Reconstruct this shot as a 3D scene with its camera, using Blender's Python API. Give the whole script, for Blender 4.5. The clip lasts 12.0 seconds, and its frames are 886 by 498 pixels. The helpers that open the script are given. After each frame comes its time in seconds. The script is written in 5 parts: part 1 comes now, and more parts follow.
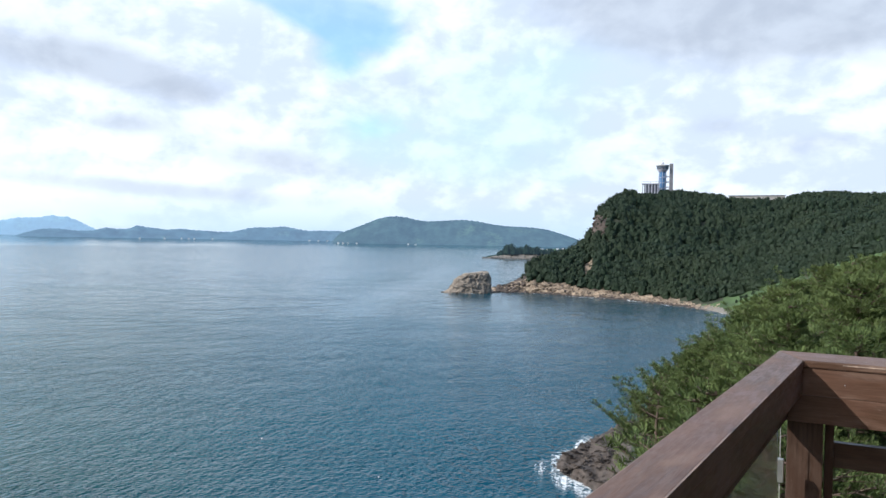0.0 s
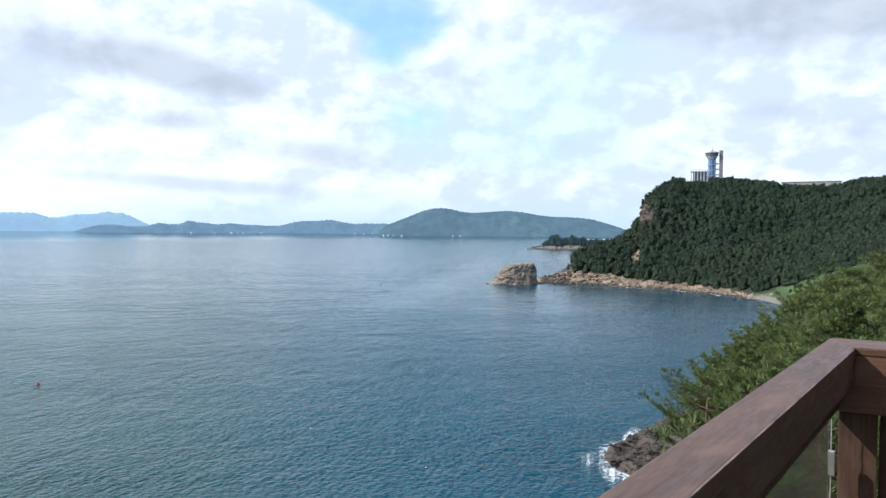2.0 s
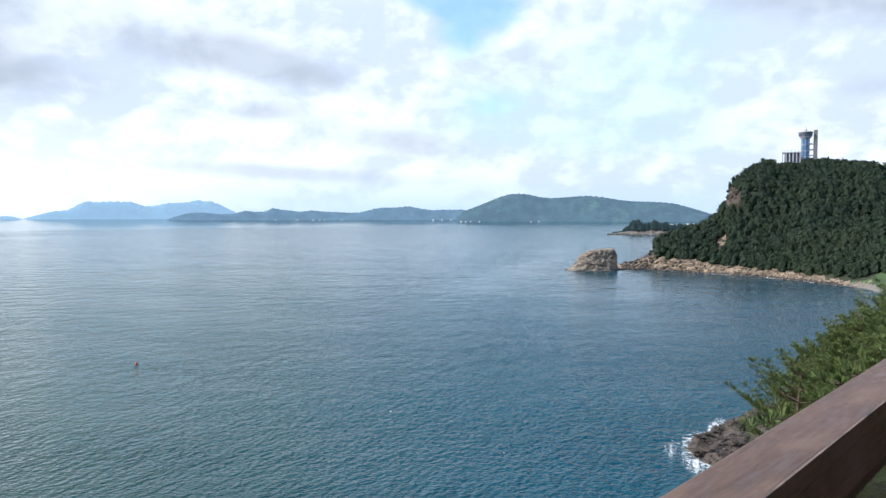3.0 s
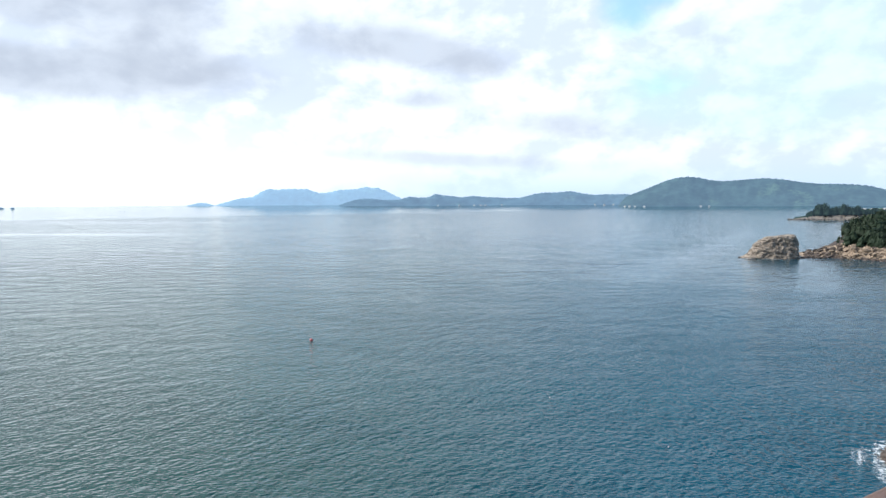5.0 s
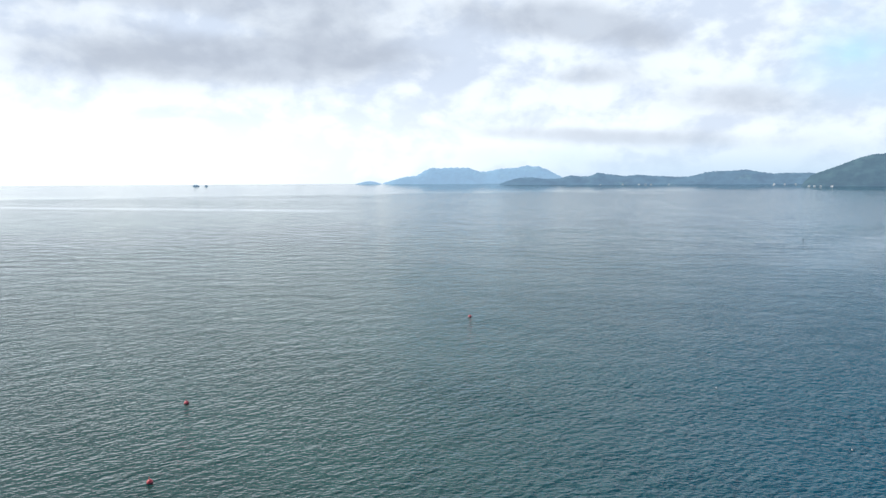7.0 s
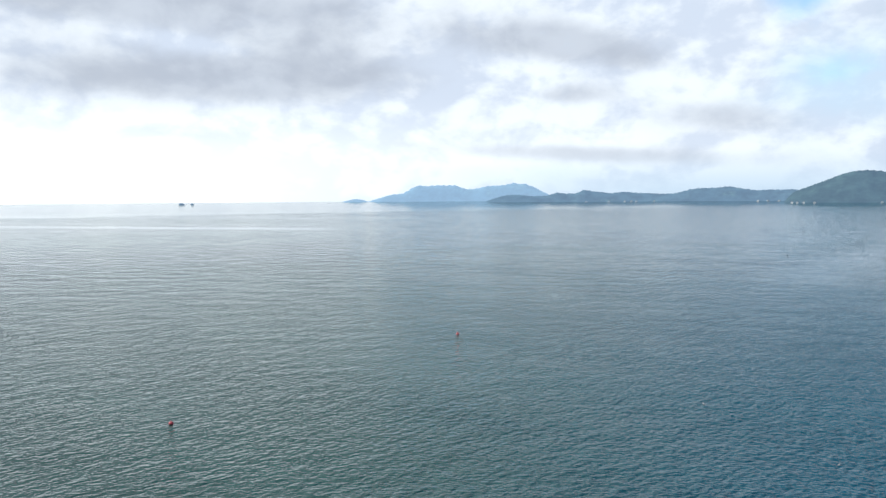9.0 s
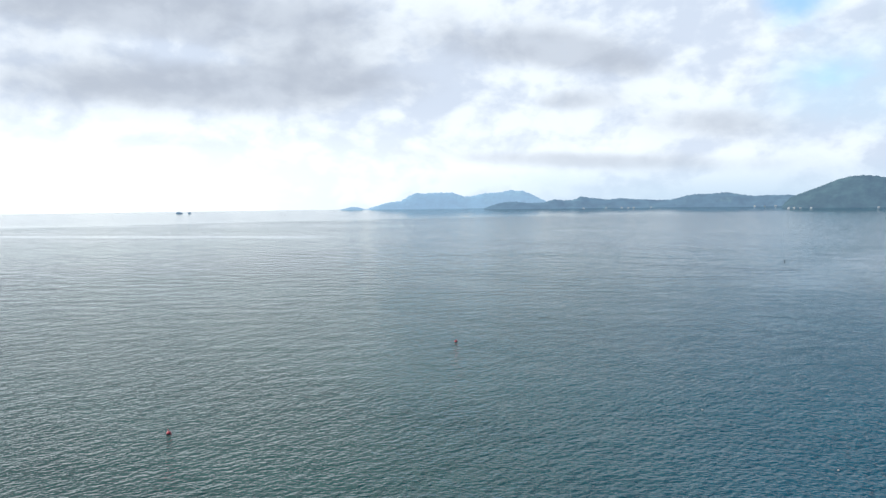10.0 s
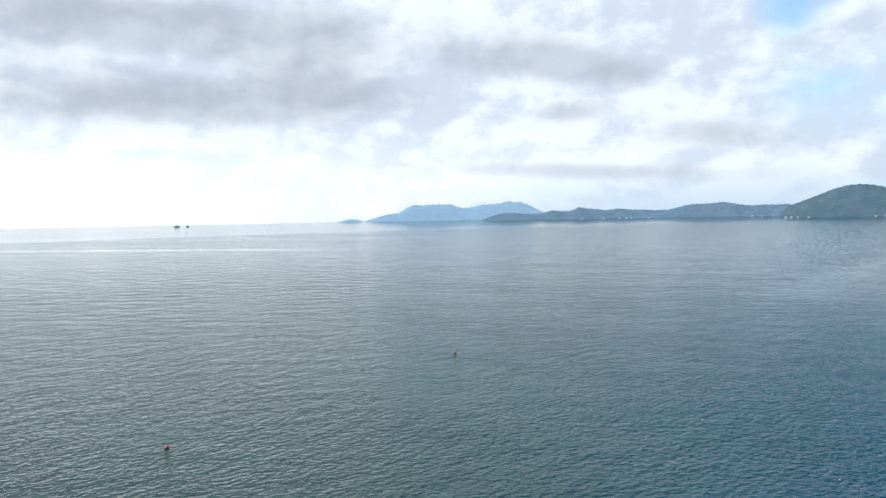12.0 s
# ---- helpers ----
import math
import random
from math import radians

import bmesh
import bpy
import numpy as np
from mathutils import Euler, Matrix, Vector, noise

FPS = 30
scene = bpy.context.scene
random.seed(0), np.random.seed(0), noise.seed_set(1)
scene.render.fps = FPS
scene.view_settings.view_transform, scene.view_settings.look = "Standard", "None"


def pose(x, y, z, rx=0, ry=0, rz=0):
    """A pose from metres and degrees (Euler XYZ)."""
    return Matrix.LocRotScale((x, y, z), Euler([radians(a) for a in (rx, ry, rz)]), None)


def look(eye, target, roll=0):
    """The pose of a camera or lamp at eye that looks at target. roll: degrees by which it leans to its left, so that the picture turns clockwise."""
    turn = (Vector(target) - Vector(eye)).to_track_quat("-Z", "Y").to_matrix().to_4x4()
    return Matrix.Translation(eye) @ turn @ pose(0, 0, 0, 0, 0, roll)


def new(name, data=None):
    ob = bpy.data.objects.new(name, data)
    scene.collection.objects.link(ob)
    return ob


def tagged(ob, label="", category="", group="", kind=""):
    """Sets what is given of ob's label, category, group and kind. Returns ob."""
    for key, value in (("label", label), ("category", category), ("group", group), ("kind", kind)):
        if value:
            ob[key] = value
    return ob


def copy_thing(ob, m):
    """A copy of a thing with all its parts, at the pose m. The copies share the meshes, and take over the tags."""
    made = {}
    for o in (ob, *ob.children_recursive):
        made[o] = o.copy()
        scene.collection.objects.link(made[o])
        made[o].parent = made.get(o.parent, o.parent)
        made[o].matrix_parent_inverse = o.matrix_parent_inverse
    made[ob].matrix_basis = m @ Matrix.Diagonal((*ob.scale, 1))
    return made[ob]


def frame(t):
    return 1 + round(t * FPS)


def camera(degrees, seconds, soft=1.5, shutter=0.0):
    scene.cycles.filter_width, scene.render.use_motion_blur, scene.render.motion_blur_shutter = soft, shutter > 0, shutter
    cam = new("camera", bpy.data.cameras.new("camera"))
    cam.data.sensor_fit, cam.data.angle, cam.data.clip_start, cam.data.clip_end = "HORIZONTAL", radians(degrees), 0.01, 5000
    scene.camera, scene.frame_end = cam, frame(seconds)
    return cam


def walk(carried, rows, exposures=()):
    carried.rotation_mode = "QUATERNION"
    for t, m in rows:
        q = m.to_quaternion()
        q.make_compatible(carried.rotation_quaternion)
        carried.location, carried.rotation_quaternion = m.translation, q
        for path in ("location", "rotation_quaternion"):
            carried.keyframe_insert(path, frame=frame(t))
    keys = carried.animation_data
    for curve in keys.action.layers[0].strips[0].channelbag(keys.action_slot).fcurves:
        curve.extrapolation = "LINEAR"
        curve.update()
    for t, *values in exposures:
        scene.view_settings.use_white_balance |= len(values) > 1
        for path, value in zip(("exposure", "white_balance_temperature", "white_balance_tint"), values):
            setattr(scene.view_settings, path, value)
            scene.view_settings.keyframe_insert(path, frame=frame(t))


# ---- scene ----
# Eye at (0, 0, EYE); x to the right of the first view, y ahead; the sea lies at z = 0.
EYE = 56.0
cam = camera(63.6, 12.0)
PATH = [
    (0, (0.000, 0.000, 56.000), (-0.0007, 9.9990, 55.8553), 1.04),
    (0.5, (0.015, 0.022, 55.992), (-0.0716, 10.0207, 55.8582), 1.03),
    (1, (0.036, 0.050, 55.982), (-0.1696, 10.0471, 55.8562), 0.77),
    (1.5, (0.047, 0.058, 55.978), (-0.3127, 10.0501, 55.8089), 0.54),
    (2, (0.055, 0.062, 55.976), (-0.5695, 10.0388, 55.7060), 0.37),
    (2.5, (0.064, 0.056, 55.982), (-1.1060, 9.9792, 55.5810), 0.08),
    (2.7, (0.065, 0.058, 55.980), (-1.3323, 9.9503, 55.5438), 0.03),
    (4.3, (0.068, 0.058, 55.977), (-2.8473, 9.6054, 55.3874), -0.14),
    (4.5, (0.068, 0.058, 55.977), (-3.0844, 9.5290, 55.3753), -0.16),
    (5, (0.068, 0.058, 55.977), (-3.7701, 9.2678, 55.3075), -0.32),
    (5.5, (0.068, 0.058, 55.977), (-4.3409, 9.0055, 55.2678), -0.26),
    (6, (0.068, 0.058, 55.977), (-4.8973, 8.7027, 55.1924), -0.16),
    (6.5, (0.068, 0.058, 55.977), (-5.4013, 8.3832, 55.0955), -0.16),
    (7, (0.068, 0.058, 55.977), (-5.6983, 8.1722, 55.0231), -0.22),
    (9, (0.068, 0.058, 55.977), (-5.5615, 8.2923, 55.2660), -0.39),
    (9.5, (0.068, 0.058, 55.977), (-5.5575, 8.2996, 55.3211), -0.48),
    (10, (0.068, 0.058, 55.977), (-5.5380, 8.3164, 55.3678), -0.71),
    (10.5, (0.068, 0.058, 55.977), (-5.5430, 8.3160, 55.4092), -0.86),
    (11, (0.068, 0.058, 55.977), (-5.5443, 8.3180, 55.4526), -1.07),
    (11.5, (0.068, 0.058, 55.977), (-5.5379, 8.3246, 55.4896), -1.15),
    (12, (0.068, 0.058, 55.977), (-5.5208, 8.3384, 55.5294), -1.10),
]
walk(cam, [(t, look(eye, target, roll)) for t, eye, target, roll in PATH], exposures=[(0.0, 0.13, 5920.0, 9.0), (2.7, 0.13, 5920.0, 9.0), (4.5, 0.17, 6000.0, 9.0), (5.0, 0.19, 6050.0, 9.0), (5.6, 0.06, 6080.0, 9.0), (7.0, 0.0, 6130.0, 9.0), (9.0, -0.01, 6180.0, 9.0), (12.0, -0.04, 6150.0, 9.0)])

# ---------------------------------------------------------------- light
SUN_LEFT, SUN_UP = 104.0, 36.0          # degrees left of +y, and up

sun_way = Vector((-math.sin(radians(SUN_LEFT)) * math.cos(radians(SUN_UP)), math.cos(radians(SUN_LEFT)) * math.cos(radians(SUN_UP)), math.sin(radians(SUN_UP))))


class Nodes:
    """Short hand for building a node tree."""

    def __init__(self, tree):
        self.tree = tree
        tree.nodes.clear()

    def add(self, kind, **values):
        node = self.tree.nodes.new(kind)
        for key, value in values.items():
            if key == "op":
                node.operation = value
            elif key == "blend":
                node.blend_type = value
            elif key == "dims":
                node.noise_dimensions = value
            elif key == "space":
                node.data_type = value
        return node

    def link(self, a, b):
        self.tree.links.new(a, b)

    def put(self, socket, value):
        if isinstance(value, (int, float, tuple)):
            socket.default_value = value
        else:
            self.link(value, socket)

    def math(self, op, a, b=0.0, c=0.0, clamp=False):
        n = self.add("ShaderNodeMath", op=op)
        n.use_clamp = clamp
        for k, v in enumerate((a, b, c)):
            self.put(n.inputs[k], v)
        return n.outputs[0]

    def noise(self, vector, scale, detail=4.0, rough=0.55, distort=0.0):
        n = self.add("ShaderNodeTexNoise")
        if vector is not None:
            self.link(vector, n.inputs["Vector"])
        n.inputs["Scale"].default_value = scale
        n.inputs["Detail"].default_value = detail
        n.inputs["Roughness"].default_value = rough
        n.inputs["Distortion"].default_value = distort
        return n.outputs["Fac"]

    def step(self, value, lo, hi, a=0.0, b=1.0):
        n = self.add("ShaderNodeMapRange")
        n.interpolation_type = "SMOOTHSTEP"
        self.put(n.inputs[0], value)
        for k, v in enumerate((lo, hi, a, b)):
            n.inputs[k + 1].default_value = v
        return n.outputs[0]

    def mix(self, fac, a, b, blend="MIX"):
        n = self.add("ShaderNodeMix", space="RGBA", blend=blend)
        self.put(n.inputs[0], fac)
        self.put(n.inputs[6], a if not isinstance(a, tuple) else (*a, 1.0))
        self.put(n.inputs[7], b if not isinstance(b, tuple) else (*b, 1.0))
        return n.outputs[2]

    def xyz(self, x, y, z=0.0):
        n = self.add("ShaderNodeCombineXYZ")
        for k, v in enumerate((x, y, z)):
            self.put(n.inputs[k], v)
        return n.outputs[0]

    def mapped(self, vector, scale=(1, 1, 1), turn=(0, 0, 0), shift=(0, 0, 0)):
        n = self.add("ShaderNodeMapping")
        self.link(vector, n.inputs[0])
        n.inputs[1].default_value, n.inputs[2].default_value, n.inputs[3].default_value = shift, turn, scale
        return n.outputs[0]


def make_world():
    world = bpy.data.worlds.new("sky")
    scene.world = world
    world.use_nodes = True
    n = Nodes(world.node_tree)
    way = n.add("ShaderNodeTexCoord").outputs["Generated"]
    split = n.add("ShaderNodeSeparateXYZ")
    n.link(way, split.inputs[0])
    x, y, z = split.outputs
    az = n.math("MULTIPLY", n.math("ARCTAN2", x, y), 57.2958)
    el = n.math("MULTIPLY", n.math("ARCSINE", z), 57.2958)
    flat = n.xyz(n.math("MULTIPLY", az, 0.1), n.math("MULTIPLY", el, 0.15))
    sunward = n.xyz(n.math("MULTIPLY", n.math("SUBTRACT", az, 0.9), 0.1), n.math("MULTIPLY", n.math("ADD", el, 0.8), 0.15))
    ragged = n.math("SUBTRACT", n.noise(flat, 0.95, 8.0, 0.56, 0.25), 0.5)
    fine = n.math("SUBTRACT", n.noise(flat, 3.4, 6.0, 0.58, 0.15), 0.5)
    # billows: brighter where the cloud thins towards the sun
    lit = n.math("SUBTRACT", n.noise(flat, 1.9, 6.0, 0.52, 0.2), n.noise(sunward, 1.9, 6.0, 0.52, 0.2))

    def bank(blobs, spread):
        """Soft cloud banks: (azimuth, elevation, half width, half height, tilt, weight) in degrees, with ragged edges."""
        total = None
        for a0, e0, wide, high, tilt, weight in blobs:
            da, de = n.math("SUBTRACT", az, a0), n.math("SUBTRACT", el, e0)
            de = n.math("SUBTRACT", de, n.math("MULTIPLY", da, tilt))
            da, de = n.math("DIVIDE", da, wide), n.math("DIVIDE", de, high)
            far = n.math("ADD", n.math("MULTIPLY", da, da), n.math("MULTIPLY", de, de))
            one = n.math("MULTIPLY", n.math("POWER", 2.718, n.math("MULTIPLY", far, -1.0)), weight)
            total = one if total is None else n.math("ADD", total, one)
        rough = n.math("ADD", n.math("MULTIPLY", ragged, spread), n.math("MULTIPLY", fine, spread * 0.5))
        return n.math("ADD", total, rough)

    grey = n.step(bank(GREY_BANKS, 1.15), 0.15, 1.0)
    blue = n.step(bank(BLUE_GAPS, 1.4), 0.28, 1.15)
    cyan = n.step(bank(CYAN_VEILS, 1.2), 0.15, 1.0)
    folds = n.noise(flat, 0.75, 6.0, 0.52, 0.4)
    shade = n.math("ADD", n.math("MULTIPLY", folds, 0.75), n.math("ADD", n.math("MULTIPLY", lit, 0.75), n.math("MULTIPLY", fine, 0.30)))
    white = n.mix(n.step(shade, 0.27, 0.49), WHITE_LOW, WHITE_HIGH)
    white = n.mix(n.math("MULTIPLY", cyan, 0.50), white, CYAN_VEIL)
    deep = n.mix(n.step(n.math("ADD", n.math("MULTIPLY", lit, 0.9), n.math("MULTIPLY", ragged, 0.8)), -0.18, 0.22), GREY_DEEP, GREY_CLOUD)
    cloud = n.mix(n.math("MULTIPLY", grey, 0.90), white, deep)
    sun_side = n.step(az, -75.0, 0.0, 1.0, 0.0)
    low = n.step(el, 2.0, 8.5, 1.0, 0.0)
    cloud = n.mix(n.math("MULTIPLY", n.math("MULTIPLY", sun_side, low), 0.66), cloud, (1.42, 1.46, 1.45))
    haze = n.step(el, 0.0, 4.0, 1.0, 0.0)
    away = n.step(az, -50.0, -12.0)
    cloud = n.mix(n.math("MULTIPLY", n.math("MULTIPLY", haze, away), 0.85), cloud, HORIZON_HAZE)
    # overhead and behind: broken grey cloud with blue between
    high = n.step(el, 24.0, 44.0)
    turn = n.math("ABSOLUTE", n.math("ADD", az, 60.0))
    behind = n.step(turn, 95.0, 150.0)
    dull = n.math("MAXIMUM", high, behind)
    broken = n.math("MAXIMUM", n.step(folds, 0.42, 0.60), n.step(az, -50.0, -8.0, 0.0, 0.9))
    overhead = n.mix(n.step(fine, -0.2, 0.2), (0.38, 0.43, 0.49), (0.58, 0.63, 0.70))
    near_sun = n.add("ShaderNodeVectorMath", op="DOT_PRODUCT")
    n.link(way, near_sun.inputs[0])
    near_sun.inputs[1].default_value = sun_way
    glare = n.step(near_sun.outputs["Value"], 0.35, 0.85)
    overhead = n.mix(glare, overhead, (1.35, 1.36, 1.32))
    cloud = n.mix(dull, cloud, overhead)
    # thin bright cloud high over the open sea
    thin = n.math("MULTIPLY", n.step(n.math("ABSOLUTE", n.math("ADD", az, 34.0)), 8.0, 44.0, 1.0, 0.0), n.math("MULTIPLY", n.step(el, 15.0, 23.0), n.step(el, 40.0, 65.0, 1.0, 0.0)))
    cloud = n.mix(n.math("MULTIPLY", thin, 0.85), cloud, (1.42, 1.46, 1.46))
    blue = n.math("MAXIMUM", blue, n.math("MULTIPLY", n.math("MULTIPLY", dull, broken), n.math("SUBTRACT", 1.0, glare)))
    open_sky = n.math("MULTIPLY", n.step(el, 19.5, 28.0), n.math("MULTIPLY", n.step(az, -48.0, -10.0), n.step(az, 40.0, 72.0, 1.0, 0.0)))
    blue = n.math("MAXIMUM", blue, n.math("MULTIPLY", open_sky, n.step(folds, 0.30, 0.50, 0.6, 1.0)))
    blue = n.math("MULTIPLY", blue, n.math("SUBTRACT", 1.0, n.math("MULTIPLY", thin, 0.85)))
    sky = n.add("ShaderNodeTexSky")
    sky.sky_type, sky.sun_disc = "NISHITA", False
    sky.sun_elevation, sky.sun_rotation = radians(SUN_UP), radians(-SUN_LEFT)
    clear, veil, both, out = (n.add(k) for k in ("ShaderNodeBackground", "ShaderNodeBackground", "ShaderNodeMixShader", "ShaderNodeOutputWorld"))
    n.link(n.mix(1.0, sky.outputs[0], (1.2, 1.5, 1.6), "MULTIPLY"), clear.inputs[0])
    clear.inputs[1].default_value = 0.15
    n.link(cloud, veil.inputs[0])
    veil.inputs[1].default_value = CLOUD_LIGHT
    n.link(n.math("MULTIPLY", blue, n.step(el, 17.0, 30.0, 0.80, 0.96)), both.inputs[0])
    n.link(veil.outputs[0], both.inputs[1])
    n.link(clear.outputs[0], both.inputs[2])
    n.link(both.outputs[0], out.inputs[0])


CLOUD_LIGHT = 1.0
WHITE_LOW, WHITE_HIGH = (0.72, 0.79, 0.90), (0.99, 1.04, 1.08)
GREY_CLOUD, GREY_DEEP, HORIZON_HAZE, CYAN_VEIL = (0.64, 0.685, 0.755), (0.52, 0.56, 0.63), (0.62, 0.77, 0.90), (0.60, 0.84, 1.02)
# azimuth right, elevation, half width, half height, tilt, weight
GREY_BANKS = [(-24, 11.3, 7, 1.4, -0.12, 0.5), (-24, 7.7, 4, 0.8, 0.0, 0.45), (-24, 3.4, 14, 0.75, -0.055, 0.9), (-2.2, 11.6, 5, 1.8, -0.2, 0.4), (-40, 14.5, 24, 3.0, 0.0, 0.3), (-12, 5.6, 8, 1.6, -0.05, 0.4),
              (22, 16.4, 15, 3.2, -0.12, 1.5), (21, 8.7, 3, 1.0, 0.0, 0.55), (27.6, 7.2, 5, 1.2, 0.05, 0.55), (7, 6.6, 3, 1.1, -0.2, 0.4), (16, 5.0, 5, 0.8, 0.0, 0.3),
              (-54, 9.0, 13, 2.0, 0.02, 1.2), (-53, 11.4, 5, 0.7, -0.1, -0.5), (-58, 14.4, 16, 2.4, 0.0, 1.0), (-43, 10.2, 6, 2.2, -0.05, 0.75), (-27, 12.2, 9, 1.3, -0.05, 0.55),
              (-19, 10.4, 3, 1.0, 0.0, 0.45), (-24.5, 8.3, 5, 0.9, 0.0, 0.4), (-55, 4.8, 5, 0.5, -0.05, 0.35), (-14, 6.0, 5, 1.0, -0.1, 0.35)]
BLUE_GAPS = [(-14.5, 18.6, 6.0, 1.5, -0.3, 1.3), (-6.8, 16.4, 4.4, 2.5, 0.0, 1.3), (-8.5, 13.6, 2.5, 1.2, 0.0, 0.6), (-5.5, 8.8, 3.8, 1.6, 0.0, 0.7), (-8, 12.0, 3, 1.3, 0.0, 0.4), (5, 19.4, 8, 1.6, 0.0, 0.4)]
CYAN_VEILS = [(7, 12.0, 9, 5.0, 0.0, 0.9), (2, 6.0, 12, 3.0, 0.0, 0.6), (-7, 9.0, 5, 3, 0, 0.7), (-34, 2.0, 16, 1.2, 0, 0.4)]
make_world()

sun = new("sun", bpy.data.lights.new("sun", "SUN"))
sun.data.energy, sun.data.angle, sun.data.color = 5.0, radians(0.6), (1.0, 0.93, 0.84)
sun.rotation_mode = "QUATERNION"
sun.rotation_quaternion = sun_way.to_track_quat("Z", "Y")
sun.location = (-60, 0, 120)


# ---------------------------------------------------------------- materials
def material(name, build):
    m = bpy.data.materials.new(name)
    m.use_nodes = True
    n = Nodes(m.node_tree)
    bsdf, out = n.add("ShaderNodeBsdfPrincipled"), n.add("ShaderNodeOutputMaterial")
    n.link(bsdf.outputs[0], out.inputs[0])
    build(n, bsdf, out)
    return m


def coords(n, kind="Object"):
    return n.add("ShaderNodeTexCoord").outputs[kind]


def bump(n, bsdf, height, strength, distance):
    b = n.add("ShaderNodeBump")
    b.inputs["Strength"].default_value, b.inputs["Distance"].default_value = strength, distance
    n.link(height, b.inputs["Height"])
    n.link(b.outputs[0], bsdf.inputs["Normal"])


def plain(name, colour, rough=0.6, metal=0.0, vary=0.15, scale=3.0):
    def build(n, bsdf, out):
        p = coords(n)
        f = n.noise(p, scale, 5.0)
        dark = tuple(c * (1 - vary) for c in colour)
        light = tuple(min(1.0, c * (1 + vary)) for c in colour)
        n.link(n.mix(n.step(f, 0.3, 0.7), dark, light), bsdf.inputs["Base Color"])
        bsdf.inputs["Roughness"].default_value = rough
        bsdf.inputs["Metallic"].default_value = metal
    return material(name, build)


def water_build(n, bsdf, out):
    p = coords(n)
    out_at = n.add("ShaderNodeVectorMath", op="LENGTH")
    n.link(p, out_at.inputs[0])
    r = out_at.outputs["Value"]
    where = n.add("ShaderNodeSeparateXYZ")
    n.link(p, where.inputs[0])
    px, py = where.outputs[0], where.outputs[1]

    distance_part = n.step(r, 150.0, 900.0)

    def height(dx, dy):
        """Height of the waves, a little to one side."""
        total = None
        for size, crest, stretch, near, far, detail in WAVES:
            c, s = math.cos(radians(crest)), math.sin(radians(crest))
            along = n.math("ADD", n.math("MULTIPLY", px, s * stretch), n.math("MULTIPLY", py, c * stretch))
            across = n.math("SUBTRACT", n.math("MULTIPLY", px, c), n.math("MULTIPLY", py, s))
            q = n.xyz(n.math("ADD", along, (dx * s + dy * c) * stretch), n.math("ADD", across, dx * c - dy * s), size * 7.0)
            one = n.math("MULTIPLY", n.noise(q, 1.0 / size, detail, 0.5, 0.3), n.math("MULTIPLY_ADD", distance_part, far - near, near))
            total = one if total is None else n.math("ADD", total, one)
        return total

    tiny = 0.12
    here, right, ahead = height(0, 0), height(tiny, 0), height(0, tiny)
    gust = n.noise(n.mapped(p, (0.35, 1.0, 1.0), (0, 0, radians(-24))), 0.018, 4.0, 0.6, 0.6)
    drift = n.noise(n.mapped(p, (0.25, 1.0, 1.0), (0, 0, radians(-8))), 0.006, 5.0, 0.55, 0.8)
    wander = n.math("MULTIPLY", n.math("SUBTRACT", drift, 0.5), 90.0)
    # a lighter current line winding out from the bay
    line = n.math("SUBTRACT", px, n.math("ADD", n.math("MULTIPLY", n.math("SUBTRACT", py, 452.0), 0.09), n.math("SUBTRACT", wander, 70.0)))
    off = n.math("DIVIDE", line, 30.0)
    current = n.math("MULTIPLY", n.math("POWER", 2.718, n.math("MULTIPLY", n.math("MULTIPLY", off, off), -1.0)), n.math("MULTIPLY", n.step(py, 380.0, 560.0), n.step(py, 1200.0, 1700.0, 1.0, 0.0)))
    # thin slick lines on the open sea
    side = n.math("ADD", n.math("MULTIPLY", px, SLICK_WAY[0]), n.math("MULTIPLY", py, SLICK_WAY[1]))
    across = n.math("ADD", n.math("MULTIPLY", px, SLICK_WAY[1]), n.math("MULTIPLY", py, -SLICK_WAY[0]))
    slick = None
    for at, wide, bend, strong in SLICKS:
        d = n.math("DIVIDE", n.math("SUBTRACT", side, n.math("ADD", n.math("MULTIPLY", wander, bend), at)), wide)
        one = n.math("MULTIPLY", n.math("POWER", 2.718, n.math("MULTIPLY", n.math("MULTIPLY", d, d), -1.0)), strong)
        slick = one if slick is None else n.math("ADD", slick, one)
    slick = n.math("MULTIPLY", slick, n.step(across, -700.0, -450.0, 1.0, 0.0), clamp=True)
    # the far water lies smooth, its edge nearer on the seaward side
    bearing = n.math("DIVIDE", px, r)
    edge = n.math("ADD", r, n.math("ADD", n.math("MULTIPLY", bearing, -1150.0), n.math("MULTIPLY", wander, 3.0)))
    smooth = n.step(edge, 3600.0, 3720.0)
    bands = n.math("MULTIPLY", n.step(edge, 3100.0, 3500.0), n.step(n.noise(n.mapped(p, (0.05, 1.0, 1.0), (0, 0, radians(18))), 0.009, 2.0), 0.5, 0.62, 0.0, 0.7))
    smooth = n.math("MAXIMUM", smooth, bands)
    steep = n.math("MULTIPLY", n.step(gust, 0.3, 0.7, 0.78, 1.22), n.step(r, 150.0, 1400.0, STEEP_NEAR, STEEP_FAR))
    steep = n.math("MULTIPLY", steep, n.math("SUBTRACT", 1.0, n.math("MULTIPLY", current, 0.45)))
    steep = n.math("MULTIPLY", steep, n.math("SUBTRACT", 1.0, n.math("MULTIPLY", slick, 0.85)))
    lee = n.math("MULTIPLY", n.step(line, -60.0, 120.0), n.math("MULTIPLY", n.step(py, 230.0, 420.0), n.step(py, 700.0, 900.0, 1.0, 0.0)))
